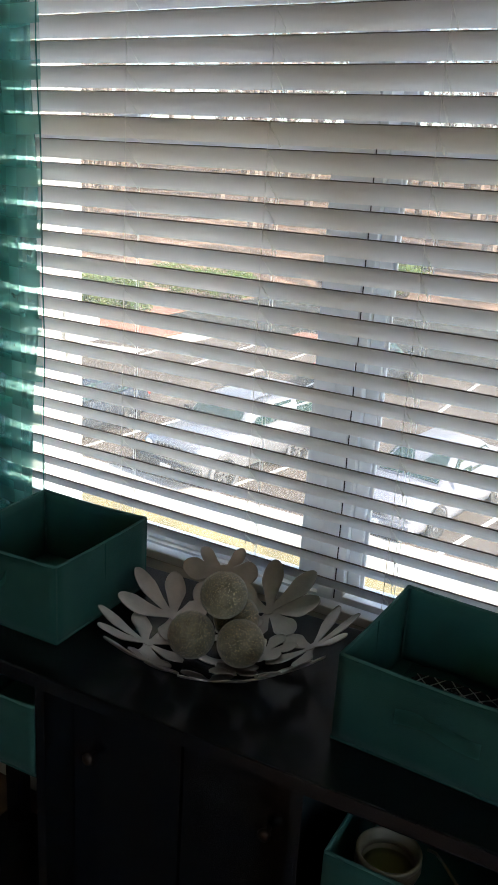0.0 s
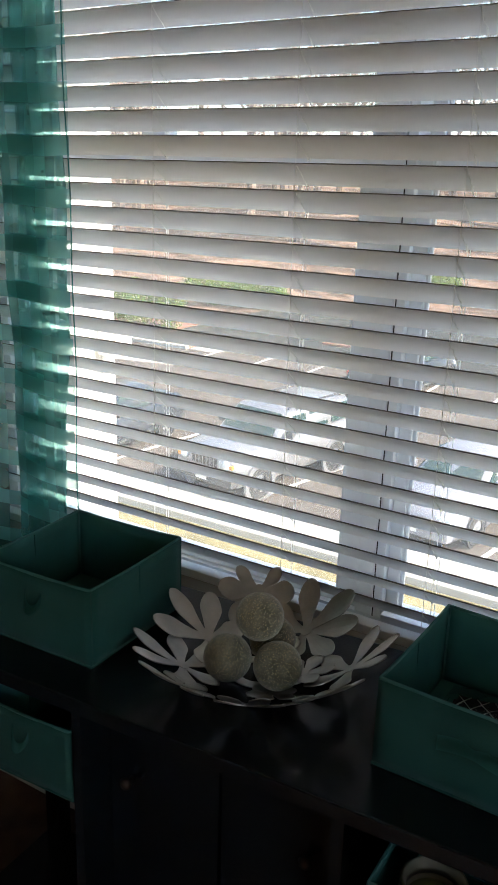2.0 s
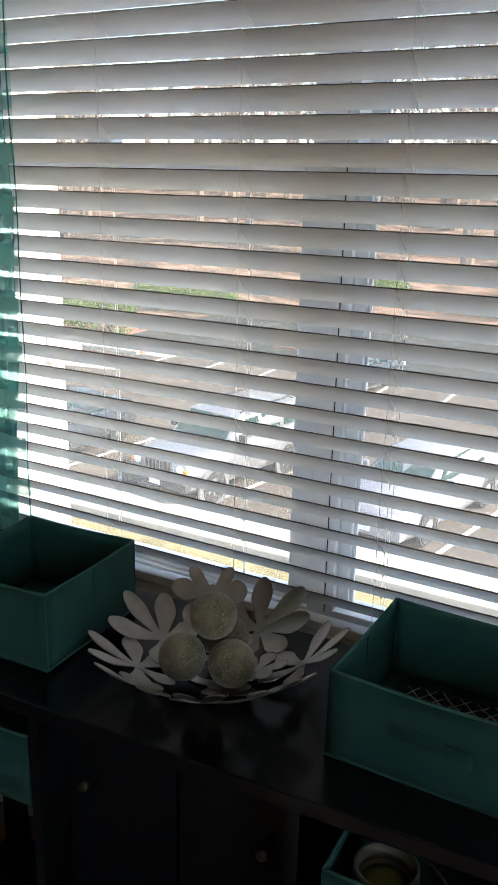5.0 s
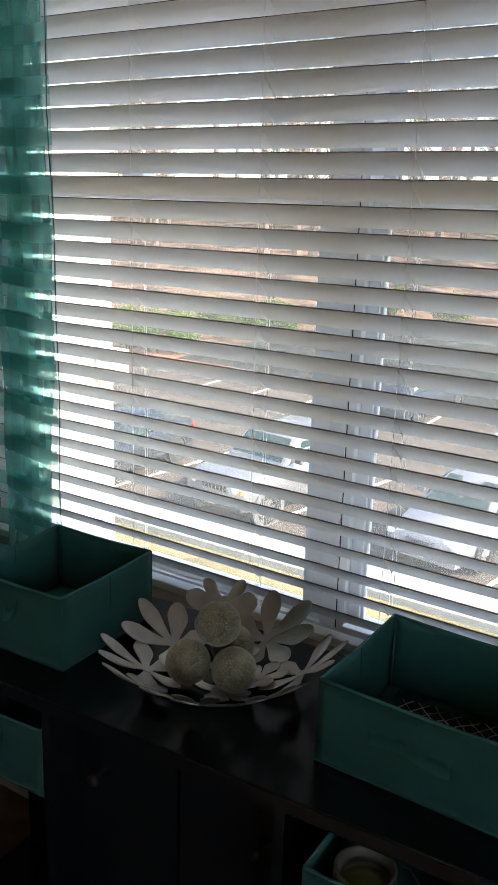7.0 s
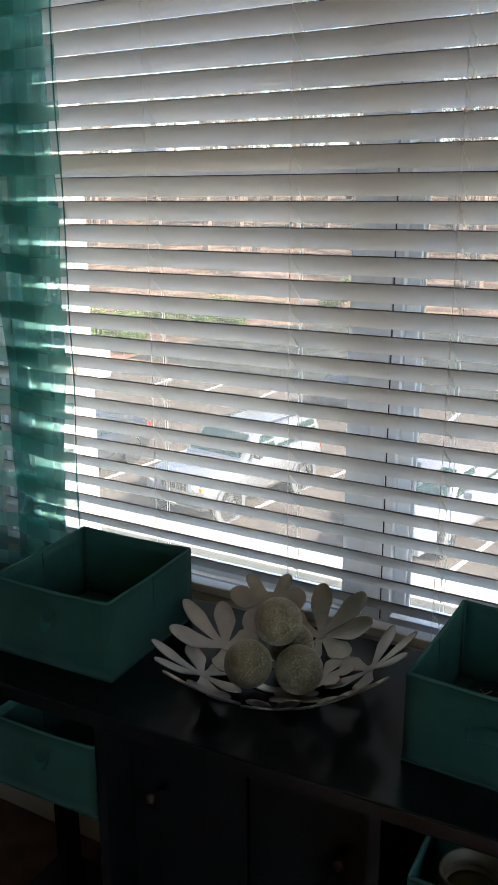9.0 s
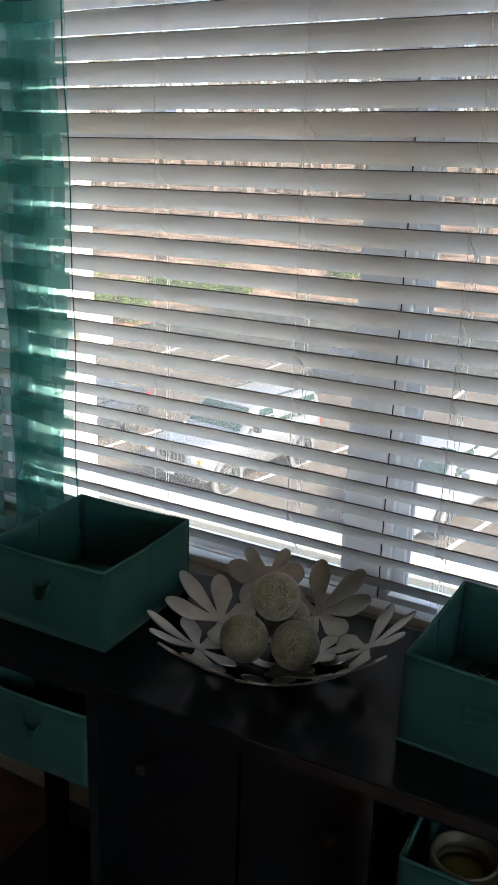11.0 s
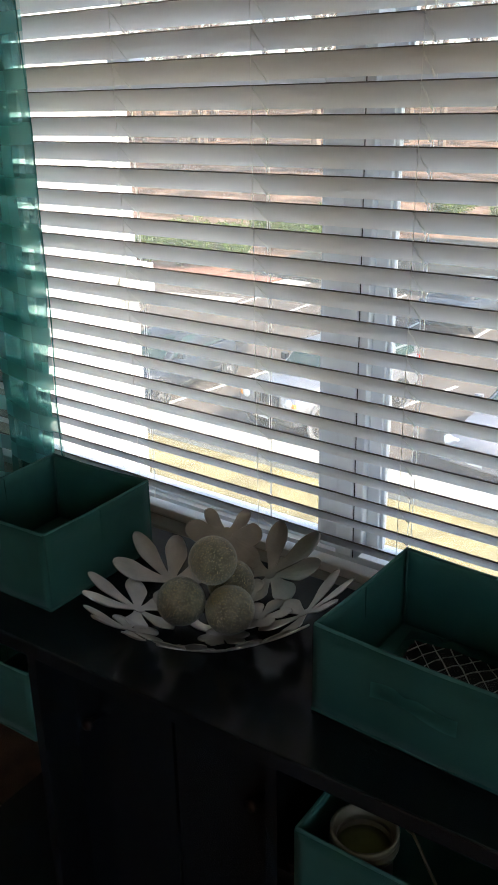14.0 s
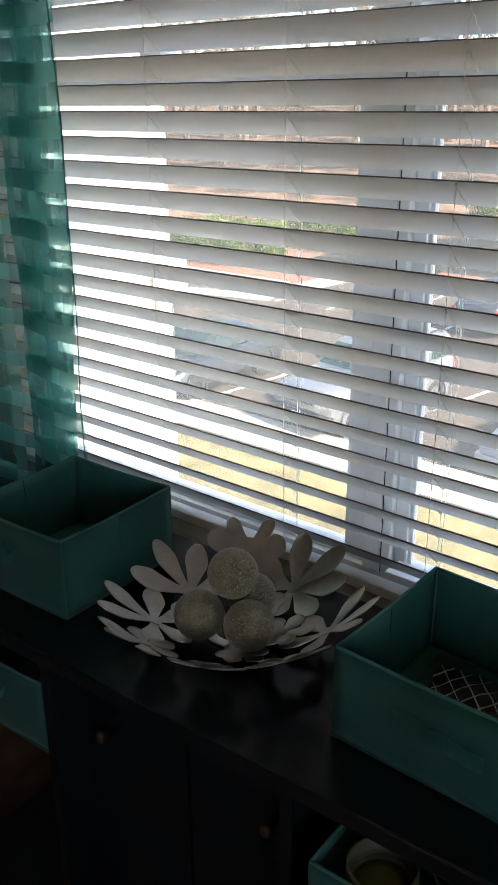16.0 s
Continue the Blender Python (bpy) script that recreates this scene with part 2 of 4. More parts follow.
M = dict(
    wall=mat("beige_wall_paint", (0.27, 0.245, 0.21), 0.8, vary=0.05, scale=3, bump=0.25, bump_scale=260),
    ceiling=mat("ceiling_paint", (0.80, 0.79, 0.77), 0.85, vary=0.04, scale=4, bump=0.4, bump_scale=160),
    carpet=mat("brown_carpet", (0.12, 0.076, 0.055), 0.95, vary=0.3, scale=14, bump=1.0, bump_scale=420, spec=0.1, fine=0.4),
    trim=mat("beige_trim", (0.33, 0.305, 0.26), 0.45, vary=0.05, scale=6, bump=0.08, bump_scale=90),
    vinyl=mat("window_vinyl", (0.80, 0.825, 0.845), 0.35, vary=0.03, scale=5),
    gasket=mat("dark_gasket_and_shade", (0.02, 0.02, 0.022), 0.6),
    slat=mat("white_blind_slat", (0.845, 0.83, 0.82), 0.42, vary=0.03, scale=3, stretch=(0.4, 6, 6), bump=0.1, bump_scale=60),
    # dark colour that holds the shade on the slats' room-side edges
    slat_edge_shade=mat("shaded_slat_edge", (0.17, 0.15, 0.135), 0.8, vary=0.25, scale=5, stretch=(1.5, 6, 6)),
    cord=cord_mat(),
    hem_cloth=cord_mat("teal_hem", (0.06, 0.30, 0.29)),
    teal=mat("teal_nonwoven_fabric", (0.021, 0.090, 0.080), 0.85, vary=0.16, scale=9, bump=0.5, bump_scale=700, spec=0.2, fine=0.15, sheen=0.05),
    # brighter copy of the teal, with the light inside the bins painted in
    lit_teal=mat("lit_teal_fabric", (0.040, 0.142, 0.130), 0.9, vary=0.14, scale=9, bump=0.4, bump_scale=700, spec=0.15),
    piping=mat("teal_binding", (0.040, 0.150, 0.143), 0.75, vary=0.12, scale=40, bump=0.4, bump_scale=900),
    black=mat("black_laminate", (0.0075, 0.0105, 0.0130), 0.24, vary=0.25, scale=18, stretch=(1, 5, 5), bump=0.12, bump_scale=60, spec=0.4),
    metal=mat("brushed_pewter", (0.46, 0.435, 0.405), 0.30, 1.0, vary=0.14, scale=30, bump=0.15, bump_scale=300),
    chrome=mat("bronze", (0.06, 0.046, 0.037), 0.42, 0.9, vary=0.05),
    glitter=glitter_mat(),
    sheer=sheer_mat(),
    pane=glass_mat("window_glass", (0.97, 0.985, 0.975), 0.5, 0.10),
    printed=mat("black_printed_cloth", (0.012, 0.012, 0.014), 0.7, vary=0.3, scale=40, bump=0.5, bump_scale=90),
    white_print=mat("white_print", (0.6, 0.6, 0.58), 0.7, vary=0.2, scale=90),
    film=glass_mat("clear_film", (0.93, 0.96, 0.95), 1.3),
    cream=mat("cream_plastic", (0.13, 0.122, 0.085), 0.45, vary=0.1, scale=20),
    wax=mat("olive_wax", (0.14, 0.16, 0.05), 0.55, vary=0.2, scale=30),
    concrete=mat("concrete", (0.38, 0.345, 0.295), 0.9, vary=0.12, scale=1.5, bump=0.4, bump_scale=60, fine=0.1),
    asphalt=mat("asphalt", (0.096, 0.080, 0.069), 0.95, spec=0.1, vary=0.2, scale=0.7, bump=0.8, bump_scale=90, fine=0.3),
    dark_asphalt=mat("dark_grey_asphalt", (0.034, 0.036, 0.035), 0.97, spec=0.05, vary=0.25, scale=0.5, bump=0.8, bump_scale=80, fine=0.3),
    paint_line=mat("white_line_paint", (0.62, 0.60, 0.55), 0.8, vary=0.2, scale=9),
    siding=mat("white_vinyl_siding", (0.80, 0.79, 0.76), 0.5, vary=0.04, scale=5),
    bark=mat("grey_bark", (0.16, 0.115, 0.088), 0.9, vary=0.3, scale=9, bump=0.6, bump_scale=40),
    leaf=mat("bush_leaf", (0.075, 0.115, 0.022), 0.8, vary=0.45, scale=3, spec=0.08),
    mulch=mat("red_mulch", (0.19, 0.085, 0.055), 0.95, vary=0.35, scale=8, bump=1.0, bump_scale=60),
    silver=mat("silver_car_paint", (0.25, 0.25, 0.265), 0.28, 0.55, vary=0.03, scale=2),
    navy=mat("dark_blue_car_paint", (0.03, 0.038, 0.05), 0.22, 0.3, vary=0.05, scale=2),
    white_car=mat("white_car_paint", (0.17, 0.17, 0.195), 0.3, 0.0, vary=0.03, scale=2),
    car_glass=mat("car_glass", (0.014, 0.036, 0.035), 0.12, 0.0, vary=0.1, spec=0.35),
    rubber=mat("tyre_rubber", (0.02, 0.02, 0.02), 0.85, vary=0.2),
    alloy=mat("alloy_wheel", (0.36, 0.36, 0.36), 0.3, 0.9, vary=0.05),
    dark_plastic=mat("dark_plastic", (0.03, 0.03, 0.032), 0.6, vary=0.15),
    lamp_glass=mat("headlamp_glass", (0.62, 0.64, 0.66), 0.12, 0.3, vary=0.08),
    amber=mat("amber_lens", (0.75, 0.28, 0.03), 0.25, vary=0.05),
    red_lens=mat("red_lens", (0.5, 0.02, 0.02), 0.25, vary=0.05),
)


def ground_mat():
    """Dry lawn by the house, leaf litter on the slope beyond the lot."""
    m = mat("lawn_and_litter", (0.235, 0.195, 0.09), 0.95, vary=0.32, scale=1.2, bump=1.0, bump_scale=40, spec=0.1, fine=0.35)
    n, l = m.node_tree.nodes, m.node_tree.links
    p = n["Principled BSDF"]
    src = p.inputs["Base Color"].links[0].from_socket
    tc, sep, mr, mx = n.new("ShaderNodeTexCoord"), n.new("ShaderNodeSeparateXYZ"), n.new("ShaderNodeMapRange"), n.new("ShaderNodeMix")
    mx.data_type = "RGBA"
    l.new(tc.outputs["Object"], sep.inputs[0])
    mr.inputs["From Min"].default_value, mr.inputs["From Max"].default_value = 26, 32
    l.new(sep.outputs["Y"], mr.inputs["Value"])
    ns, rp = n.new("ShaderNodeTexNoise"), n.new("ShaderNodeValToRGB")
    ns.inputs["Scale"].default_value, ns.inputs["Detail"].default_value = 1.5, 12
    lay = n.new("ShaderNodeMapping")
    lay.inputs["Scale"].default_value = (0.3, 1.0, 1.0)
    l.new(tc.outputs["Object"], lay.inputs[0])
    l.new(lay.outputs[0], ns.inputs["Vector"])
    e = rp.color_ramp.elements
    e[0].position, e[0].color = 0.40, (0.060, 0.040, 0.029, 1)
    e[1].position, e[1].color = 0.62, (0.205, 0.130, 0.092, 1)
    l.new(ns.outputs["Fac"], rp.inputs[0])
    l.new(mr.outputs[0], mx.inputs["Factor"])
    l.new(src, mx.inputs["A"])
    l.new(rp.outputs[0], mx.inputs["B"])
    l.new(mx.outputs["Result"], p.inputs["Base Color"])
    return m


M["ground"] = ground_mat()


# ---- mesh helpers ----
def mesh_ob(name, bm, material, parent=None, label="", smooth=False):
    me = bpy.data.meshes.new(name)
    bmesh.ops.recalc_face_normals(bm, faces=bm.faces)
    bm.to_mesh(me)
    bm.free()
    me.materials.append(M[material] if isinstance(material, str) else material)
    if smooth:
        for p in me.polygons:
            p.use_smooth = True
    ob = new(name, me)
    if parent is not None:
        ob.parent = parent
    if label:
        ob["label"] = label
    return ob


def part(name, bm, material, parent, label="", smooth=False):
    return mesh_ob(name, bm, material, parent, label, smooth)


def thing(name, label, category, m=None, group="", kind=""):
    ob = new(name)
    if m is not None:
        ob.matrix_world = m
    return tagged(ob, label, category, group, kind)


def box(x0, x1, y0, y1, z0, z1, bevel=0.0, bm=None, segs=2):
    b = bm or bmesh.new()
    g = bmesh.ops.create_cube(b, size=1.0, matrix=Matrix.Translation(((x0 + x1) / 2, (y0 + y1) / 2, (z0 + z1) / 2)) @ Matrix.Diagonal((x1 - x0, y1 - y0, z1 - z0, 1)))
    if bevel:
        es = {e for v in g["verts"] for e in v.link_edges}
        bmesh.ops.bevel(b, geom=list(es), offset=bevel, segments=segs, profile=0.6, affect="EDGES")
    return b


def prism(poly, x0, x1, bevel=0.0):
    """A (y, z) outline pulled along x."""
    b = bmesh.new()
    f = b.faces.new([b.verts.new((x0, y, z)) for y, z in poly])
    r = bmesh.ops.extrude_face_region(b, geom=[f])
    bmesh.ops.translate(b, verts=[v for v in r["geom"] if isinstance(v, bmesh.types.BMVert)], vec=(x1 - x0, 0, 0))
    if bevel:
        bmesh.ops.bevel(b, geom=list(b.edges), offset=bevel, segments=2, profile=0.6, affect="EDGES", clamp_overlap=True)
    return b


def tube(points, radius, sides=6, bm=None):
    """A round string or rod through the points."""
    b = bm or bmesh.new()
    pts = [Vector(p) for p in points]
    rings = []
    for i, p in enumerate(pts):
        d = (pts[min(i + 1, len(pts) - 1)] - pts[max(i - 1, 0)]).normalized()
        a = d.orthogonal().normalized() if abs(d.z) < 0.9 else Vector((1, 0, 0))
        a = (a - d * a.dot(d)).normalized()
        c = d.cross(a)
        r = radius[i] if isinstance(radius, (list, tuple)) else radius
        rings.append([b.verts.new(p + (a * math.cos(k * 2 * math.pi / sides) + c * math.sin(k * 2 * math.pi / sides)) * r) for k in range(sides)])
    for q, s in zip(rings, rings[1:]):
        for k in range(sides):
            b.faces.new((q[k], q[(k + 1) % sides], s[(k + 1) % sides], s[k]))
    b.faces.new(rings[0][::-1])
    b.faces.new(rings[-1])
    return b


def lathe(profile, sides=32, cx=0.0, cy=0.0, bm=None, ring=False):
    """(radius, z) points turned round the vertical."""
    b = bm or bmesh.new()
    rings = []
    for r, z in profile:
        rings.append([b.verts.new((cx + r * math.cos(k * 2 * math.pi / sides), cy + r * math.sin(k * 2 * math.pi / sides), z)) for k in range(sides)])
    for q, s in zip(rings, rings[1:]):
        for k in range(sides):
            b.faces.new((q[k], q[(k + 1) % sides], s[(k + 1) % sides], s[k]))
    if ring:
        q, s = rings[-1], rings[0]
        for k in range(sides):
            b.faces.new((q[k], q[(k + 1) % sides], s[(k + 1) % sides], s[k]))
    else:
        b.faces.new(rings[0])
        b.faces.new(rings[-1])
    return b


def xform(bm, m):
    bmesh.ops.transform(bm, matrix=m, verts=bm.verts)
    return bm


# ---- room shell ----
WX0, WX1, WZ0, WZ1 = -0.84, 0.84, 0.690, 2.12      # window opening
WY0, WY1 = -0.035, 0.16                             # wall thickness
RX0, RX1, RY0, RZ1 = -1.55, 2.3, -3.2, 2.44


def setting(name, bm, material, label, category="structure"):
    return tagged(mesh_ob(name, bm, material), label, category, kind="structure")


b = box(RX0 - 0.1, WX0, WY0, WY1, 0, RZ1)
box(WX1, RX1 + 0.1, WY0, WY1, 0, RZ1, bm=b)
box(WX0, WX1, WY0, WY1, 0, WZ0, bm=b)
box(WX0, WX1, WY0, WY1, WZ1, RZ1, bm=b)
setting("wall_north", b, "wall", "beige painted wall with a wide window opening", "wall")
setting("wall_west", box(RX0 - 0.1, RX0, RY0, WY0, 0, RZ1), "wall", "beige painted side wall in shade", "wall")
# opening added out of view, lets sun and sky fill the room
b = box(RX1, RX1 + 0.1, RY0, -2.75, 0, RZ1)
box(RX1, RX1 + 0.1, -1.45, WY0, 0, RZ1, bm=b)
box(RX1, RX1 + 0.1, -2.75, -1.45, 0, 0.85, bm=b)
box(RX1, RX1 + 0.1, -2.75, -1.45, 2.15, RZ1, bm=b)
setting("wall_east", b, "wall", "beige painted side wall with an added window opening", "wall")
setting("wall_south", box(RX0 - 0.1, RX1 + 0.1, RY0 - 0.1, RY0, 0, RZ1), "wall", "beige painted back wall", "wall")
setting("floor", box(RX0 - 0.1, RX1 + 0.1, RY0 - 0.1, WY1, -0.08, 0), "carpet", "brown carpet floor in deep shade", "floor")
setting("ceiling", box(RX0 - 0.1, RX1 + 0.1, RY0 - 0.1, WY1, RZ1, RZ1 + 0.1), "ceiling", "off-white textured ceiling", "ceiling")
setting("baseboard", prism([(WY0, 0), (WY0 - 0.014, 0), (WY0 - 0.014, 0.07), (WY0 - 0.006, 0.088), (WY0, 0.09)], RX0, RX1), "trim", "beige moulded baseboard along the window wall", "baseboard")

# ---- windows ----
# unseen window added round the fill opening
back_win = tagged(new("fill_window"), "plain white window added unseen for fill light", "window", kind="structure")
for y0, y1, z0, z1 in ((-2.75, -2.70, 0.85, 2.15), (-1.50, -1.45, 0.85, 2.15), (-2.70, -1.50, 0.85, 0.90), (-2.70, -1.50, 2.10, 2.15)):
    mesh_ob("window_frame", box(RX1 + 0.02, RX1 + 0.07, y0, y1, z0, z1), "vinyl", back_win)
bp = mesh_ob("pane", box(RX1 + 0.04, RX1 + 0.045, -2.70, -1.50, 0.90, 2.10), "pane", back_win)
bp.visible_shadow = False
win = tagged(new("window_1"), "white vinyl twin double-hung window behind the blinds", "window", kind="structure")
SY = 0.085                                          # room face of the lower sashes
F0, F1 = SY - 0.012, WY1 - 0.01


def sash(name, x0, x1, z0, z1, y0, stile, rail0, rail1, parent):
    bm = box(x0, x0 + stile, y0, y0 + 0.034, z0, z1, 0.003)
    box(x1 - stile, x1, y0, y0 + 0.034, z0, z1, 0.003, bm)
    box(x0 + stile, x1 - stile, y0 + 0.001, y0 + 0.033, z0, z0 + rail0, 0.003, bm)
    box(x0 + stile, x1 - stile, y0 + 0.001, y0 + 0.033, z1 - rail1, z1, 0.003, bm)
    s = part(name, bm, "vinyl", parent)
    g = part("pane", box(x0 + stile - 0.004, x1 - stile + 0.004, y0 + 0.014, y0 + 0.018, z0 + rail0 - 0.004, z1 - rail1 + 0.004), "pane", s)
    g.visible_shadow = False
    part("bead", box(x0 + stile, x0 + stile + 0.007, y0 + 0.006, y0 + 0.013, z0 + rail0, z1 - rail1, 0.002), "vinyl", s)
    part("bead", box(x1 - stile - 0.007, x1 - stile, y0 + 0.006, y0 + 0.013, z0 + rail0, z1 - rail1, 0.002), "vinyl", s)
    return s


part("window_frame", box(WX0, WX0 + 0.03, F0, F1, WZ0, WZ1), "vinyl", win)
part("window_frame", box(WX1 - 0.03, WX1, F0, F1, WZ0, WZ1), "vinyl", win)
part("window_frame", box(WX0 + 0.03, WX1 - 0.03, F0, F1, WZ1 - 0.03, WZ1), "vinyl", win)
part("window_frame", box(WX0 + 0.03, WX1 - 0.03, F0, F1, WZ0, 0.712), "vinyl", win)
part("mullion", box(0.130, 0.1665, F0 - 0.003, F1, 0.712, WZ1 - 0.03, 0.003), "vinyl", win)
part("mullion", box(0.1692, 0.187, F0 - 0.003, F1, 0.712, WZ1 - 0.03, 0.003), "vinyl", win)
part("gasket", box(0.1665, 0.1692, F0, F1, 0.712, 1.56), "gasket", win, "dark joint between the two window units")
MEET = 1.595
sash("lower_sash", WX0 + 0.03, 0.130, 0.7125, MEET, SY, 0.046, 0.0225, 0.045, win)
sash("lower_sash", 0.187, WX1 - 0.03, 0.7125, MEET, SY, 0.026, 0.0225, 0.045, win)
sash("upper_sash", WX0 + 0.03, 0.130, MEET - 0.045, WZ1 - 0.03, SY + 0.036, 0.046, 0.045, 0.045, win)
sash("upper_sash", 0.187, WX1 - 0.03, MEET - 0.045, WZ1 - 0.03, SY + 0.036, 0.026, 0.045, 0.045, win)
part("lift_handle", box(0.20, 0.30, SY - 0.052, SY, 0.722, 0.743, 0.003), "vinyl", win, "white moulded lift rail on the sash")
part("sash_lock", box(-0.40, -0.34, SY - 0.012, SY + 0.03, MEET, MEET + 0.018, 0.004), "vinyl", win)
part("window_sill", prism([(WY0 - 0.016, 0.690), (WY0 - 0.016, 0.709), (WY0 - 0.010, 0.716), (0.034, 0.716), (0.034, 0.691), (WY0 - 0.001, 0.691), (WY0 - 0.001, 0.690)], WX0 - 0.05, WX1 + 0.05), "trim", win, "beige painted window stool in shade")
# black strip paints the shade in the slot between rail and frame
part("sill_slot_shade", box(WX0, WX1, 0.0345, F0 - 0.001, 0.6905, 0.694), "gasket", win, "black strip in place of shade behind the bottom rail")
part("apron", prism([(WY0 - 0.012, 0.689), (WY0 - 0.012, 0.668), (WY0 - 0.011, 0.655), (WY0 - 0.011, 0.622), (WY0 - 0.001, 0.615), (WY0 - 0.001, 0.689)], WX0 - 0.04, WX1 + 0.04), "trim", win)

# ---- venetian blind ----
PITCH, EDGE0, TILT, SLAT_W, SLAT_T = 0.0447, 1.5487, 45.0, 0.0500, 0.0027
BX0, BX1 = WX0 + 0.012, WX1 - 0.012
blind = thing("window_blind", "white two-inch horizontal slat blind, slats tilted half open", "blind")
cs, sn = math.cos(radians(TILT)), math.sin(radians(TILT))


def slat_mesh(name, depth, thick, bow=0.0012):
    """Local y runs from the room edge to the window edge."""
    bm = bmesh.new()
    prof = []
    n = 8
    top = [(depth * i / n, thick / 2 + bow * (1 - (2 * i / n - 1) ** 2)) for i in range(n + 1)]
    bot = [(depth * i / n, -thick / 2 + bow * (1 - (2 * i / n - 1) ** 2)) for i in range(n, -1, -1)]
    prof = top[:1] + top[1:] + bot
    left = [bm.verts.new((BX0, y, z)) for y, z in prof]
    right = [bm.verts.new((BX1, y, z)) for y, z in prof]
    for i in range(len(prof)):
        j = (i + 1) % len(prof)
        bm.faces.new((left[i], left[j], right[j], right[i]))
    bm.faces.new(left[::-1])
    bm.faces.new(right)
    bmesh.ops.recalc_face_normals(bm, faces=bm.faces)
    me = bpy.data.meshes.new(name)
    bm.to_mesh(me)
    bm.free()
    me.materials.append(M["slat"])
    me.materials.append(M["slat_edge_shade"])
    # the room edge takes the dark colour in place of shade
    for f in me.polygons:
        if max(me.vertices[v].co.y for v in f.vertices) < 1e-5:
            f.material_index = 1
    return me


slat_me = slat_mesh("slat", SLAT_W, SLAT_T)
N_UP, N_DOWN = 12, 17
rng = random.Random(4)
slat_z = [EDGE0 - k * PITCH for k in range(-N_UP, N_DOWN + 1)]
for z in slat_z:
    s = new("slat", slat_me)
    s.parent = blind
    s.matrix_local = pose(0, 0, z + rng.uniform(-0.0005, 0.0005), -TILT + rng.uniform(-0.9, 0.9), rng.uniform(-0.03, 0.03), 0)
RAIL_Z = 0.728
part("bottom_rail", box(BX0, BX1, -0.008, 0.024, 0.7165, 0.735, 0.003), "slat", blind, "white bottom rail resting on the sill")
part("head_rail", box(BX0, BX1, -0.012, 0.045, WZ1 - 0.055, WZ1 - 0.004, 0.003), "slat", blind)
for cx in (-0.614, -0.311, 0.0, 0.297, 0.60):
    dy, dz = SLAT_W * cs, SLAT_W * sn
    pts_f = [(cx + 0.0015 * math.sin(3.1 * z + cx * 9), -0.0018, z) for z in (WZ1 - 0.05, 1.9, 1.7, 1.5, 1.3, 1.1, 0.95, RAIL_Z)]
    part("ladder_cord", tube(pts_f, 0.0006, 5), "cord", blind)
    part("ladder_cord", tube([(x + 0.001, dy + 0.0022, z - dz * 0.9) for x, y, z in pts_f], 0.0006, 5), "cord", blind)
    rb = bmesh.new()
    for z in slat_z:
        xo = rng.choice((-1, 1)) * 0.0012
        tube([(cx, -0.0018, z - 0.0035), (cx + xo + 0.001, 0.35 * dy, z - 0.35 * dz - 0.0048), (cx + 0.004, 0.62 * dy, z - 0.62 * dz - 0.0070), (cx + 0.001, dy + 0.002, z - dz - 0.0030)], 0.0018 if cx > 0.1 else 0.0013 if cx >= 0 else 0.0008, 5, rb)
    tagged(part("rung_cord", rb, "cord", blind), kind="stuff")
    part("lift_cord", tube([(cx + 0.008 + 0.002 * math.sin(7 * z), 0.5 * dy + (0.018 if cx else 0.016), z) for z in (WZ1 - 0.05, 1.7, 1.4, 1.1, 0.9, RAIL_Z)], 0.0008, 5), "cord", blind)

# ---- sheer curtain ----
def curtain(name, plan, z0, z1, du, dv, seed):
    """A gathered sheet that follows a (x, y) plan from its free edge; its UVs run along the cloth."""
    rnd = random.Random(seed)
    ph = [rnd.uniform(0, 6.28) for _ in range(5)]
    fine = []
    for i in range(len(plan) - 1):
        p0, p1, p2, p3 = (Vector(plan[max(0, min(len(plan) - 1, i + o))]) for o in (-1, 0, 1, 2))
        for k in range(9):
            t = k / 9
            fine.append(0.5 * (2 * p1 + (p2 - p0) * t + (2 * p0 - 5 * p1 + 4 * p2 - p3) * t * t + (3 * p1 - p0 - 3 * p2 + p3) * t ** 3))
    fine.append(Vector(plan[-1]))
    us = [0.0]
    for a, c in zip(fine, fine[1:]):
        us.append(us[-1] + (c - a).length)
    nv = 70
    bm = bmesh.new()
    uvl = bm.loops.layers.uv.new("UVMap")
    grid = []
    for j in range(nv + 1):
        v = j / nv
        z = z0 + (z1 - z0) * v
        row = []
        for i, p in enumerate(fine):
            loose = min(1.0, us[i] / 0.08)
            wx = 0.006 * math.sin(5.2 * z + 9 * us[i] + ph[0]) * loose + 0.0022 * math.sin(17 * z + ph[1]) - 0.030 * (1.25 - z) * min(1.0, us[i] / 0.9)
            wy = 0.005 * math.sin(6.1 * z + 14 * us[i] + ph[2]) + 0.002 * math.sin(23 * z + 30 * us[i] + ph[3])
            row.append(bm.verts.new((p.x + wx, p.y + wy, z + 0.003 * math.sin(20 * us[i] + ph[4]))))
        grid.append(row)
    for j in range(nv):
        for i in range(len(fine) - 1):
            f = bm.faces.new((grid[j][i], grid[j][i + 1], grid[j + 1][i + 1], grid[j + 1][i]))
            f.smooth = True
            for lp, (a, c) in zip(f.loops, ((j, i), (j, i + 1), (j + 1, i + 1), (j + 1, i))):
                lp[uvl].uv = (us[c] + du, z0 + (z1 - z0) * a / nv + dv)
    me = bpy.data.meshes.new(name)
    bm.to_mesh(me)
    bm.free()
    me.materials.append(M["sheer"])
    return new(name, me)


drape = thing("curtain", "sheer teal organza curtain with woven check bands, gathered beside the window", "curtain")
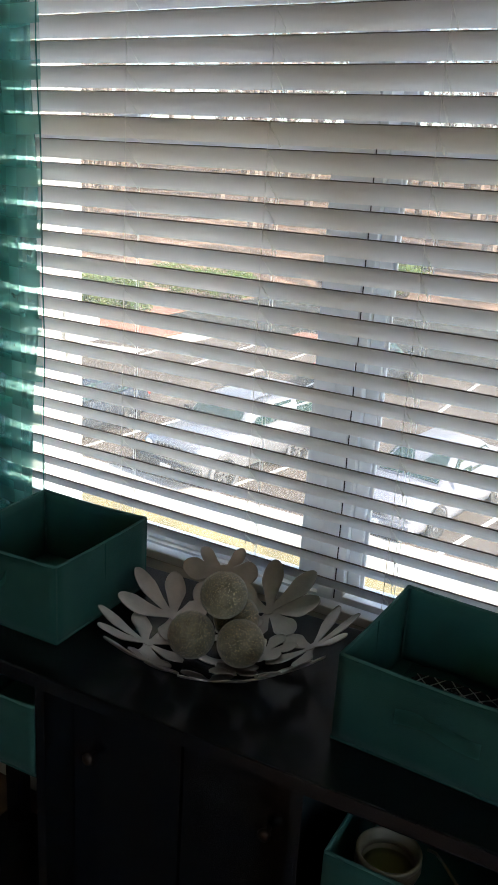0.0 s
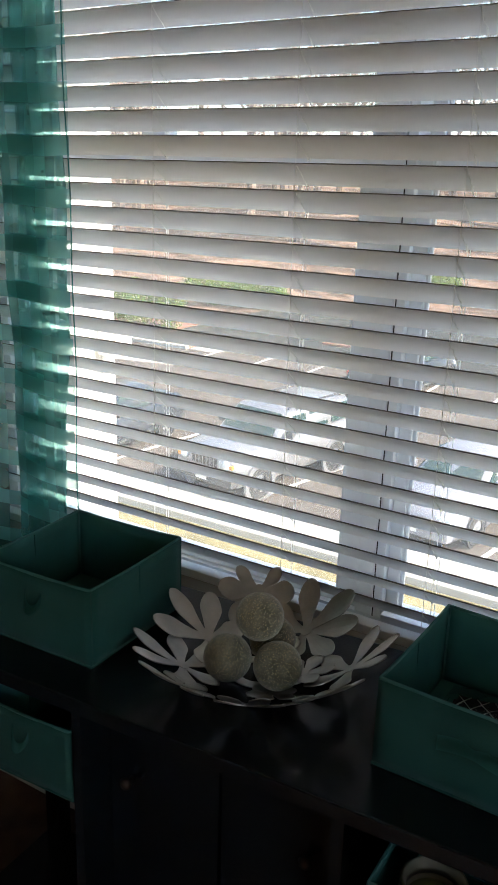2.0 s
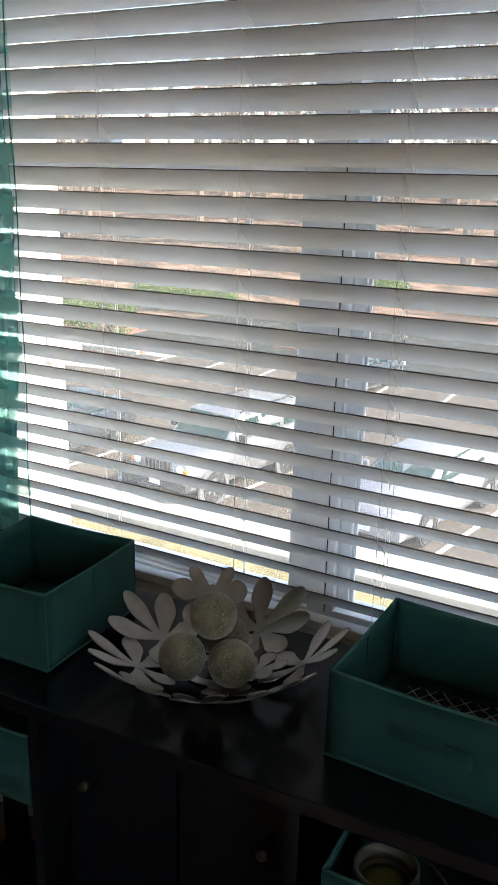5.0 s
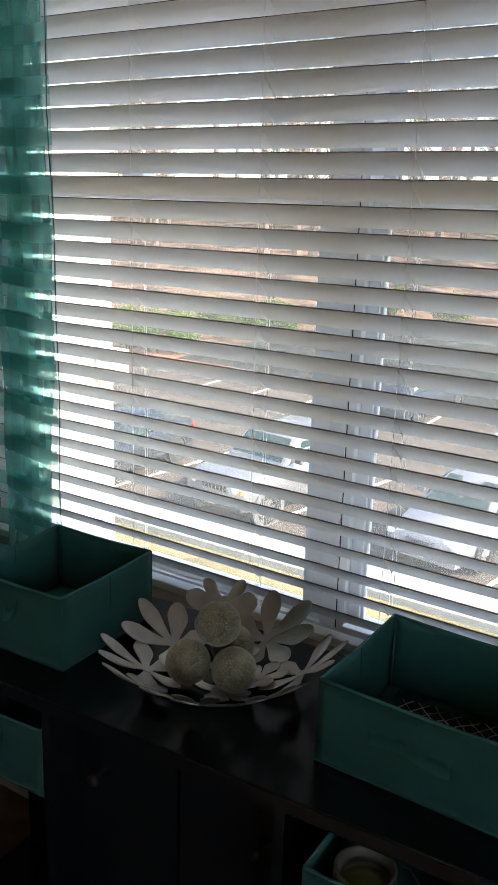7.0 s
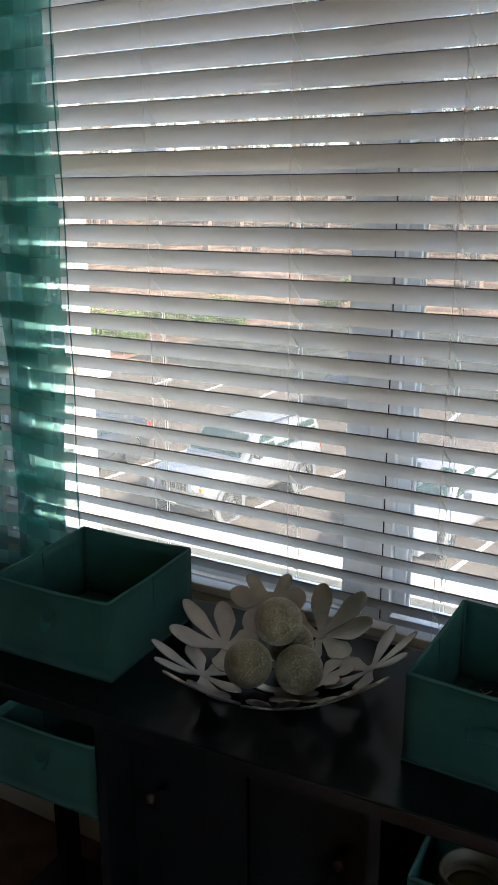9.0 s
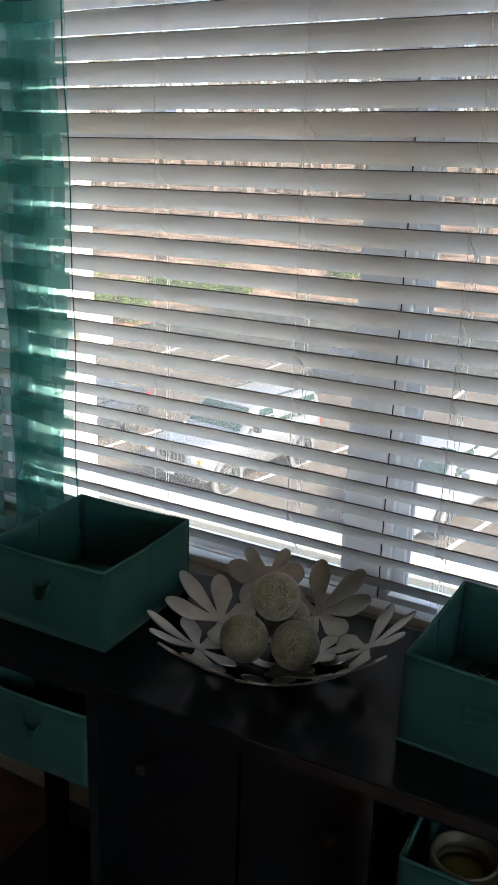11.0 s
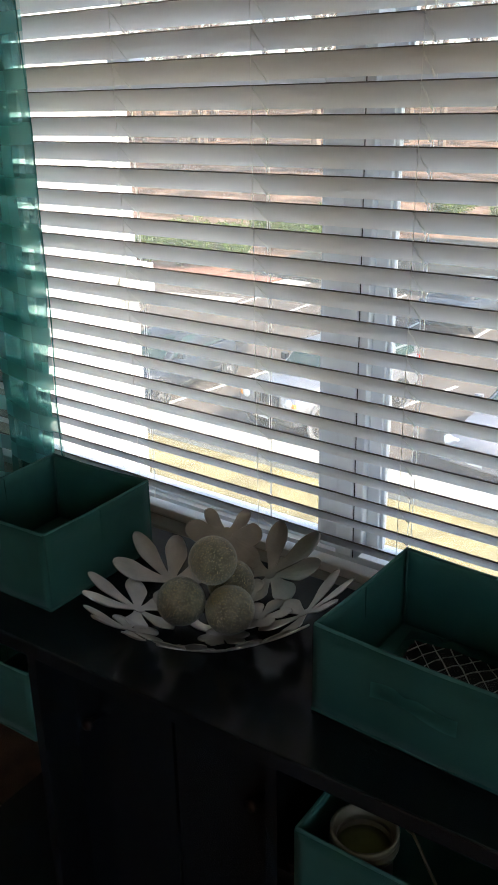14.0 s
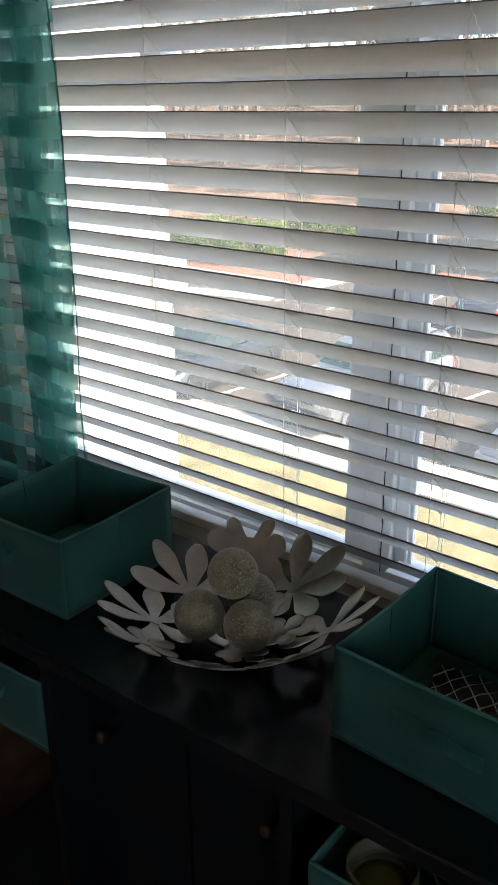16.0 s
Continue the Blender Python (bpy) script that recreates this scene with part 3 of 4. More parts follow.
# free edge, a stack of folds, one open panel, then the rest gathered towards the wall
CURTAIN_PLAN = [(-0.438, -0.095), (-0.470, -0.098), (-0.510, -0.094), (-0.570, -0.090), (-0.624, -0.084), (-0.632, -0.076), (-0.590, -0.074), (-0.520, -0.076),
                (-0.506, -0.070), (-0.560, -0.066), (-0.618, -0.062), (-0.624, -0.055), (-0.568, -0.053), (-0.513, -0.055), (-0.508, -0.047), (-0.563, -0.043),
                (-0.632, -0.056), (-0.672, -0.074), (-0.720, -0.088), (-0.776, -0.094), (-0.788, -0.084), (-0.745, -0.070), (-0.708, -0.066), (-0.702, -0.058),
                (-0.760, -0.056), (-0.830, -0.064), (-0.850, -0.090), (-0.825, -0.105), (-0.845, -0.118), (-0.900, -0.100), (-0.945, -0.075), (-0.985, -0.100),
                (-1.030, -0.080)]
cl = curtain("cloth", CURTAIN_PLAN, 0.50, 2.20, 0.0357, 0.535, 7)
cl.parent = drape
hem = part("hem", tube([(-0.4385 + 0.0022 * math.sin(17 * z + 1.2), -0.0955 + 0.004 * math.sin(6 * z), z) for z in [0.505 + 0.05 * i for i in range(34)]], 0.0013, 6), "hem_cloth", drape, "darker rolled side hem")
rod = thing("curtain_rod", "dark metal curtain rod above the window", "curtain rod")
part("rod", xform(lathe([(0.011, -1.05), (0.011, 1.05)], 16), pose(0, -0.095, 2.21, 0, 90, 0)), "dark_plastic", rod)
for x in (-1.0, 1.0):
    part("bracket", box(x - 0.012, x + 0.012, -0.105, WY0, 2.195, 2.222, 0.003), "dark_plastic", rod)

# ---- console table ----
TX, TY, TROT = 0.227, -0.512, 3.0                   # a point of the top's front edge, and the table's turn
TOP = 0.77
table_m = pose(TX, TY, 0, 0, 0, TROT)
table = thing("console_table", "black laminate console table with centre cabinet and open side shelves", "table", table_m)
LX0, LX1 = -0.70, 0.95                              # ends of the top
part("tabletop", box(LX0, LX1, 0, 0.40, TOP - 0.026, TOP, 0.003), "black", table)
part("base_shelf", box(LX0 + 0.0, LX1, 0.05, 0.39, 0.03, 0.06, 0.002), "black", table)
part("plinth", box(LX0 + 0.05, LX1 - 0.05, 0.08, 0.37, 0.0, 0.03), "black", table)
for x in (-0.285, 0.150):
    part("divider", box(x, x + 0.018, 0.003, 0.385, 0.06, TOP - 0.026, 0.001), "black", table)
part("back_panel", box(-0.267, 0.150, 0.37, 0.378, 0.06, TOP - 0.026), "black", table)
for x0, x1 in ((LX0 + 0.02, -0.285), (0.168, LX1 - 0.02)):
    part("shelf", box(x0, x1, 0.02, 0.385, 0.557, 0.575, 0.0015), "black", table)
for x0, x1, kx in ((-0.266, -0.060, -0.222), (-0.057, 0.149, 0.094)):
    d = part("door", box(x0 + 0.001, x1 - 0.001, 0.072, 0.090, 0.064, TOP - 0.030, 0.002), "black", table)
    part("knob", xform(lathe([(0.004, 0), (0.004, 0.010), (0.009, 0.014), (0.011, 0.019), (0.008, 0.024), (0.002, 0.025)], 16), pose(kx, 0.072, 0.604, 90, 0, 0)), "chrome", d, "small dark bronze knob", True)
for x in (LX0 + 0.02, LX1 - 0.056):
    part("leg", box(x, x + 0.036, 0.345, 0.385, 0.06, TOP - 0.026, 0.002), "black", table)


# ---- fabric bins ----
def bin_box(w, d, h, m, label, handle="flat", tilt=0.0):
    """Open soft box: origin at the middle of its foot, front towards -y."""
    ob = thing("fabric_bin", label, "storage bin", m, "teal storage bins")
    t = 0.004
    rnd = random.Random(int(w * 1000) + len(label))

    def wall(a, c, inward, n=14, k=7):
        """One panel from foot corner a to c, slightly bowed."""
        bm = bmesh.new()
        a, c, inward = Vector(a), Vector(c), Vector(inward)
        amp = rnd.uniform(-0.002, 0.003)
        lay = []
        for off in (0, t):
            rows_ = []
            for j in range(k + 1):
                v = j / k
                r = []
                for i in range(n + 1):
                    u = i / n
                    bow = amp * math.sin(math.pi * u) * math.sin(math.pi * min(1, v * 0.8 + 0.2)) + 0.0012 * noise.noise(Vector((u * 4, v * 3, a.x * 9 + a.y * 5)))
                    z = h * v - 0.003 * math.sin(math.pi * u) * v
                    r.append(bm.verts.new(a.lerp(c, u) + inward * (off - bow if 0 < u < 1 else off) + Vector((0, 0, z + 0.001))))
                rows_.append(r)
            lay.append(rows_)
        for rows_ in lay:
            for j in range(k):
                for i in range(n):
                    f = bm.faces.new((rows_[j][i], rows_[j][i + 1], rows_[j + 1][i + 1], rows_[j + 1][i]))
                    f.smooth = True
                    f.material_index = 1 if rows_ is lay[1] else 0
        o, q = lay
        for i in range(n):
            bm.faces.new((o[k][i], o[k][i + 1], q[k][i + 1], q[k][i]))
            bm.faces.new((o[0][i], o[0][i + 1], q[0][i + 1], q[0][i]))
        for j in range(k):
            for e in (0, n):
                bm.faces.new((o[j][e], o[j + 1][e], q[j + 1][e], q[j][e]))
        return bm

    x, y = w / 2, d / 2
    for name, a, c_, inward in (("front_panel", (-x, -y, 0), (x, -y, 0), (0, 1, 0)), ("back_panel", (x, y, 0), (-x, y, 0), (0, -1, 0)),
                                ("side_panel", (x, -y + t, 0), (x, y - t, 0), (-1, 0, 0)), ("side_panel", (-x, y - t, 0), (-x, -y + t, 0), (1, 0, 0))):
        # inner faces get the brighter teal in place of light from above
        part(name, wall(a, c_, inward), "teal", ob).data.materials.append(M["lit_teal"])
    part("base_panel", box(-x + t, x - t, -y + t, y - t, 0.0005, 0.006, 0.001), "lit_teal", ob)
    rim = bmesh.new()
    c = [(-x, -y), (x, -y), (x, y), (-x, y)]
    for i in range(4):
        (ax, ay), (bx, by) = c[i], c[(i + 1) % 4]
        pts = [(ax + (bx - ax) * s * 0.1, ay + (by - ay) * s * 0.1, h + 0.001 - 0.003 * math.sin(math.pi * s * 0.1)) for s in range(11)]
        tube([(px * (1 - 0.002 / x), py * (1 - 0.002 / y), pz) for px, py, pz in pts], 0.0026, 6, rim)
    part("rim_binding", rim, "piping", ob, "stitched rim binding", True)
    foot = bmesh.new()
    for i in range(4):
        (ax, ay), (bx, by) = c[i], c[(i + 1) % 4]
        tube([(ax, ay, 0.0026), (bx, by, 0.0026)], 0.0024, 6, foot)
    part("foot_binding", foot, "teal", ob)
    for ax, ay in c:
        part("corner_seam", tube([(ax * (1 - 0.006 / x), ay * (1 - 0.006 / y), 0.006), (ax * (1 - 0.006 / x), ay * (1 - 0.006 / y), h)], 0.0016, 5), "piping", ob)
    # fold of the collapsible side panels
    part("fold_seam", tube([(x + 0.0008, 0.0, 0.004), (x + 0.0012, 0.0, h - 0.004)], 0.0012, 4), "teal", ob)
    part("fold_seam", tube([(-x + t + 0.0004, 0.0, 0.004), (-x + t + 0.0004, 0.0, h - 0.004)], 0.0012, 4), "teal", ob)
    # pull strap
    st = bmesh.new()
    n = 18
    if handle == "flat":
        rows_ = []
        for i in range(n + 1):
            u = i / n
            px = -0.058 + 0.116 * u
            out = 0.0025 + 0.003 * math.sin(math.pi * u) + 0.003 * math.exp(-((u - 0.42) / 0.08) ** 2)
            zc = h * 0.56 + 0.006 * math.sin(5 * u)
            tw = 0.011 * (1 - 0.35 * math.exp(-((u - 0.42) / 0.10) ** 2))
            rows_.append([st.verts.new((px, -y - out - 0.0015, zc - tw)), st.verts.new((px, -y - out, zc + tw))])
        for p, q in zip(rows_, rows_[1:]):
            st.faces.new((p[0], q[0], q[1], p[1]))
    else:
        rows_ = []
        for i in range(n + 1):
            u = i / n
            ang = math.pi * u
            px = 0.017 * math.cos(ang) * (1 if u < 0.5 else 0.9)
            out = 0.002 + 0.020 * math.sin(ang)
            zc = h * 0.72 - 0.022 * math.sin(ang)
            rows_.append([st.verts.new((px, -y - out * 0.55 - 0.004 * math.sin(ang), zc - 0.008)), st.verts.new((px + 0.004 * math.sin(ang), -y - out * 0.55, zc + 0.010))])
        for p, q in zip(rows_, rows_[1:]):
            st.faces.new((p[0], q[0], q[1], p[1]))
    bmesh.ops.solidify(st, geom=st.faces[:], thickness=0.0016)
    # strap uses the brighter teal to offset its shading
    part("pull_strap", st, "lit_teal", ob, "soft fabric pull strap")
    return ob


bin_box(0.238, 0.250, 0.135, pose(-0.2058, -0.3295, TOP + 0.0006, 0, 0, 2.6), "empty teal fabric storage bin on the black tabletop", "loop")
bin_box(0.290, 0.250, 0.132, pose(0.533, -0.283, TOP + 0.0006, 0, 0, -0.6), "teal fabric storage bin holding a patterned black cloth", "flat")
bin_box(0.208, 0.245, 0.126, table_m @ pose(-0.392, 0.126, 0.5756), "teal fabric bin pulled out of the side shelf", "loop")
bin_box(0.275, 0.250, 0.126, table_m @ pose(0.353, 0.092, 0.5756), "teal fabric bin with a jar, pulled out of the side shelf", "flat")


def printed_cloth():
    ob = thing("folded_cloth", "folded black cloth with white lattice print in clear film", "cloth", pose(0.545, -0.275, TOP + 0.008, 0, 0, 8))
    bm = bmesh.new()
    n, k = 20, 14

    def hgt(u, v):
        return 0.018 + 0.010 * noise.noise(Vector((u * 3.1, v * 2.7, 1.3))) + 0.004 * noise.noise(Vector((u * 9, v * 8, 4.0)))

    g = [[bm.verts.new((-0.105 + 0.21 * i / n, -0.085 + 0.17 * j / k, hgt(i / n, j / k) if 0 < i < n and 0 < j < k else 0.0)) for i in range(n + 1)] for j in range(k + 1)]
    for j in range(k):
        for i in range(n):
            bm.faces.new((g[j][i], g[j][i + 1], g[j + 1][i + 1], g[j + 1][i])).smooth = True
    bm.faces.new([g[0][i] for i in range(n + 1)] + [g[j][n] for j in range(1, k + 1)] + [g[k][i] for i in range(n - 1, -1, -1)] + [g[j][0] for j in range(k - 1, 0, -1)])
    part("cloth", bm, "printed", ob)
    rnd = random.Random(5)
    for q in range(-4, 8):
        for sgn in (1, -1):
            pts = []
            for s in range(13):
                u = q * 0.125 + s / 12 * 0.55 if sgn > 0 else q * 0.125 + 0.55 - s / 12 * 0.55
                v = s / 12
                if 0.03 < u < 0.97 and 0.04 < v < 0.96:
                    pts.append((-0.105 + 0.21 * u, -0.085 + 0.17 * v, hgt(u, v) + 0.0008))
            if len(pts) > 2:
                part("print_line", tube(pts, rnd.choice((0.0008, 0.0011)), 4), "white_print", ob)
    fm = bmesh.new()
    g = [[fm.verts.new((-0.118 + 0.236 * i / n, -0.098 + 0.196 * j / k, 0.006 + hgt(i / n, j / k) + 0.010 * abs(noise.noise(Vector((i * 0.45, j * 0.5, 7.0)))) if 0 < i < n and 0 < j < k else 0.001 + 0.020 * max(0, noise.noise(Vector((i * 0.4, j * 0.4, 2.0)))))) for i in range(n + 1)] for j in range(k + 1)]
    for j in range(k):
        for i in range(n):
            fm.faces.new((g[j][i], g[j][i + 1], g[j + 1][i + 1], g[j + 1][i]))
    part("wrapper", fm, "film", ob, "crinkled clear plastic wrapper")


printed_cloth()


def jar():
    ob = thing("jar", "cream screw-top jar with olive contents standing in a bin", "jar", pose(0.511, -0.480, 0.5822) @ Matrix.Diagonal((1, 1, 0.82, 1)))
    r = 0.042
    part("body", lathe([(0.028, 0.0), (0.034, 0.004), (0.0365, 0.020), (0.0365, 0.105), (r - 0.001, 0.112), (r - 0.001, 0.118), (r - 0.008, 0.118), (r - 0.009, 0.08), (0.004, 0.08)], 40), "cream", ob, "", True)
    part("collar", lathe([(r - 0.003, 0.1185), (r + 0.001, 0.120), (r + 0.001, 0.126), (r - 0.0015, 0.1285), (r - 0.0015, 0.132), (r + 0.0005, 0.134), (r + 0.0005, 0.142), (r - 0.001, 0.144), (r - 0.004, 0.143), (r - 0.005, 0.134), (r - 0.0075, 0.130), (r - 0.0075, 0.1185)], 40, ring=True), "cream", ob, "ribbed cream collar", True)
    part("wax", lathe([(0.002, 0.113), (0.020, 0.112), (r - 0.0092, 0.110), (r - 0.0092, 0.082), (0.002, 0.082)], 40), "wax", ob, "olive green wax", True)


jar()
cable = thing("cable", "thin pale cable hanging over the bin", "cable")
part("cord", tube([(0.553, -0.452, 0.700), (0.566, -0.462, 0.709), (0.582, -0.478, 0.7125), (0.602, -0.498, 0.713), (0.620, -0.514, 0.7115), (0.633, -0.526, 0.7085), (0.640, -0.534, 0.699), (0.643, -0.538, 0.66), (0.644, -0.539, 0.58), (0.644, -0.540, 0.40)], 0.0020, 6), "cream", cable, "", True)


# ---- flower bowl and glitter balls ----
BC, BR, BZ, BH = (0.140, -0.305), 0.208, TOP + 0.0015, 0.084


def bowl_z(r):
    return BZ + BH * (max(0.0, r - 0.035) / (BR - 0.035)) ** 1.9


def flower(name, az, r0, dirs, length, width, parent, lift=0.0):
    """Petals round a hub, laid on the bowl's surface."""
    bm = bmesh.new()
    ca, sa = math.cos(radians(az)), math.sin(radians(az))

    def put(u, v, dz=0.0):
        rx, ty = r0 + u, v
        x, y = rx * ca - ty * sa, rx * sa + ty * ca
        return bm.verts.new((BC[0] + x, BC[1] + y, bowl_z(math.hypot(x, y)) + lift + dz))

    hub = [put(0.010 * math.cos(k * math.pi / 6), 0.010 * math.sin(k * math.pi / 6)) for k in range(12)]
    bm.faces.new(hub)
    for i, deg in enumerate(dirs):
        own = (length, width)
        if isinstance(deg, tuple):
            deg, *own = deg
        a = radians(deg)
        ln = own[0] if own[0] != length else length * (1.0, 0.93, 1.04, 0.88, 0.9, 0.97)[i % 6] * (1.0 if abs(deg) < 80 else 0.8)
        wd = own[1] * (0.94 + 0.12 * ((i * 7) % 3) / 2)
        rows_ = []
        n = 14
        for s in range(n + 1):
            t = 1 - (1 - s / n) ** 1.5
            w = wd * (0.26 + 0.74 * min(1.0, t / 0.62) ** 1.35) * math.sqrt(max(0.0, 1 - max(0.0, (t - 0.56) / 0.44) ** 2.2)) if t > 0.02 else wd * 0.28
            d = 0.004 + ln * t
            row = []
            for k in (-1, -0.5, 0, 0.5, 1):
                uu, vv = d * math.cos(a) - w * k * math.sin(a), d * math.sin(a) + w * k * math.cos(a)
                row.append(put(uu, vv, 0.0025 * (k * k) * t - 0.0015 * t))
            rows_.append(row)
        for p, q in zip(rows_, rows_[1:]):
            for k in range(4):
                bm.faces.new((p[k], p[k + 1], q[k + 1], q[k]))
    bmesh.ops.remove_doubles(bm, verts=bm.verts, dist=0.0001)
    bmesh.ops.recalc_face_normals(bm, faces=bm.faces)
    bmesh.ops.solidify(bm, geom=bm.faces[:], thickness=0.0014)
    return part(name, bm, "metal", parent, "", False)


bowl = thing("flower_bowl", "pewter metal bowl of cut-out flowers on the black tabletop", "bowl")
part("base_ring", lathe([(0.030, TOP + 0.0004), (0.046, TOP + 0.0006), (0.046, TOP + 0.0025), (0.030, TOP + 0.0025)], 40, *BC, ring=True), "metal", bowl)
# azimuth, distance of the hub from the middle, petal directions, petal length
FLOWERS = (
    (15, 0.148, ((75, 0.086, 0.0135), (29, 0.070, 0.0125), (-22, 0.056, 0.0125), (136, 0.070, 0.0165), (-161, 0.066, 0.0150), (-97, 0.068, 0.0145)), 0.084),
    (81, 0.123, ((34, 0.083, 0.0205), (-26, 0.084, 0.0205), (-66, 0.082, 0.0195), (-112, 0.074, 0.0200), (-168, 0.056, 0.0180), (102, 0.050, 0.0180)), 0.086),
    (122, 0.173, ((52, 0.047, 0.0125), (-51, 0.045, 0.0115), (-98, 0.058, 0.0185), (92, 0.068, 0.0190), (-136, 0.078, 0.0190), (142, 0.070, 0.0190)), 0.046),
    (171, 0.109, (1, -49, 53, 125, -105, -175), 0.086),
    (223, 0.121, (25, -25, -87, -140, 147, 89), 0.082),
    (258, 0.160, (12, -44, 66, 130, -110, -170), 0.062),
    (296, 0.164, (30, -30, 92, -96, 150, -150), 0.060),
    (332, 0.164, (8, -52, 62, 122, -118, 178), 0.060),
)
for i, (az, r0, dirs, ln) in enumerate(FLOWERS):
    flower("flower", az, r0, dirs, ln, 0.0190 if ln > 0.085 else 0.0162 if ln > 0.05 else 0.0150, bowl, 0.0008 * (i % 2))
for i, az in enumerate((24, 96, 318)):
    flower("flower", az, 0.072, [12 * i + 60 * k for k in range(6)], 0.046, 0.0145, bowl, 0.0022)
BALL_R = 0.0375
for x, y, z in ((0.117, -0.359, 0.8165), (0.193, -0.335, 0.8165), (0.146, -0.272, 0.8170), (0.147, -0.316, 0.8775)):
    bm = bmesh.new()
    bmesh.ops.create_uvsphere(bm, u_segments=40, v_segments=24, radius=BALL_R)
    ball = mesh_ob("glitter_ball", bm, "glitter", None, "", True)
    ball.matrix_world = pose(x, y, z, x * 900, y * 700, z * 300)
    tagged(ball, "silver and gold glitter-covered decorative ball in the bowl", "ornament ball", "balls in the bowl")

# ---- outside ----
GZ = -5.0


def hill(x, y):
    foot = 41.5 - 4.5 * min(1.0, max(0.0, (-19.0 - x) / 5.0))
    up = max(0.0, y - foot)
    return GZ + 9.0 * (1 - math.exp(-up / 34.0)) + (0.5 * noise.noise(Vector((x * 0.05, y * 0.05, 0))) * min(1, up / 8) if up > 0 else 0)


bm = bmesh.new()
xs = [-900, -400, -200, -120] + [-90 + 4 * i for i in range(34)] + [60, 120, 300, 900]
ys = [-200, -60, -20, 0.5, 4, 8, 12, 16, 20, 24, 28] + [32 + 2 * i for i in range(32)] + [100, 140, 220, 420, 900, 2500]
grid = [[bm.verts.new((x, y, hill(x, y))) for x in xs] for y in ys]
for p, q in zip(grid, grid[1:]):
    for i in range(len(xs) - 1):
        bm.faces.new((p[i], p[i + 1], q[i + 1], q[i])).smooth = True
setting("ground", bm, "ground", "dry yellow-green lawn rising to a leaf-strewn slope", "ground")
setting("pavement", box(-45, 30, 11.27, 12.63, GZ - 0.1, GZ + 0.14, 0.02), "concrete", "pale concrete walk along the parking lot", "pavement")
setting("road", box(-60, 40, 12.63, 26.9, GZ - 0.1, GZ + 0.012), "asphalt", "grey asphalt parking lot", "road")
setting("kerb", box(-60, -18.7, 24.8, 25.0, GZ - 0.1, GZ + 0.15, 0.02), "concrete", "concrete kerb at the far side of the lot", "kerb")
b = box(-30.8, -18.7, 25.0, 26.9, GZ - 0.1, GZ + 0.06, 0.03)
box(-30.8, -21.6, 26.903, 31.0, GZ - 0.1, GZ + 0.06, 0.03, b)
setting("mulch_bed", b, "mulch", "red mulch bed under the bushes", "ground")
setting("mulch_island", box(-15.2, -13.2, 29.2, 30.4, GZ - 0.1, GZ + 0.10, 0.04), "mulch", "small red mulch island in the lot", "ground")
setting("concrete_pad", xform(box(-0.62, 0.62, 0, 1.9, -0.1, 0.03, 0.01), pose(-18.05, 25.0, GZ, 0, 0, -4)), "concrete", "pale concrete pad by the mulch bed", "pavement")
setting("concrete_apron", xform(box(-2.4, 1.6, 0, 0.9, -0.1, 0.022, 0.006), pose(-19.2, 21.95, GZ, 0, 0, 12)), "concrete", "pale concrete strip in the asphalt", "pavement")
setting("back_lot", box(-21.6, 40, 26.9, 41.0, GZ - 0.1, GZ + 0.010), "dark_asphalt", "dark asphalt of the rear lot", "road")
for x, tilt in ((-24.3, -3), (-20.1, -3), (-15.9, -4), (-12.25, -7), (-8.2, -11), (-3.3, -9), (0.9, -9)):
    setting("bay_line", xform(box(-0.05, 0.05, 0, 5.2, 0, 0.006), pose(x, 12.75, GZ + 0.012, 0, 0, tilt)), "paint_line", "white painted bay line", "road marking")
for k in range(9):
    setting("bay_line", xform(box(-0.05, 0.05, 0, 4.4, 0, 0.006), pose(-17.4 + 2.17 * k, 22.4, GZ + 0.012, 0, 0, 2)), "paint_line", "white painted bay line", "road marking")

# projecting wing of the house, sunlit
wing = thing("house_wing", "sunlit white vinyl-sided wing of the house", "house")
bm = bmesh.new()
prof = []
z = GZ
while z < 4.2:
    prof += [(0.014, z), (0.0, z + 0.112)]
    z += 0.115
for (d0, z0), (d1, z1) in zip(prof, prof[1:]):
    v = [bm.verts.new((-1.62 + d, y, z)) for d, z, y in ((d0, z0, 0.17), (d0, z0, 1.27), (d1, z1, 1.27), (d1, z1, 0.17))]
    bm.faces.new(v)
part("siding", bm, "siding", wing)
part("core", box(-3.4, -1.625, 0.17, 1.27, GZ, 4.2), "siding", wing)
part("corner_post", box(-1.70, -1.598, 1.27, 1.345, GZ, 4.2, 0.006), "siding", wing)
part("vent_box", box(-1.598, -1.50, 1.24, 1.34, 0.81, 0.94, 0.008), "siding", wing, "white vent box on the corner")
setting("facade", box(-3.4, RX1 + 3, WY1, WY1 + 0.012, GZ, -0.1), "siding", "white siding below the window", "wall")


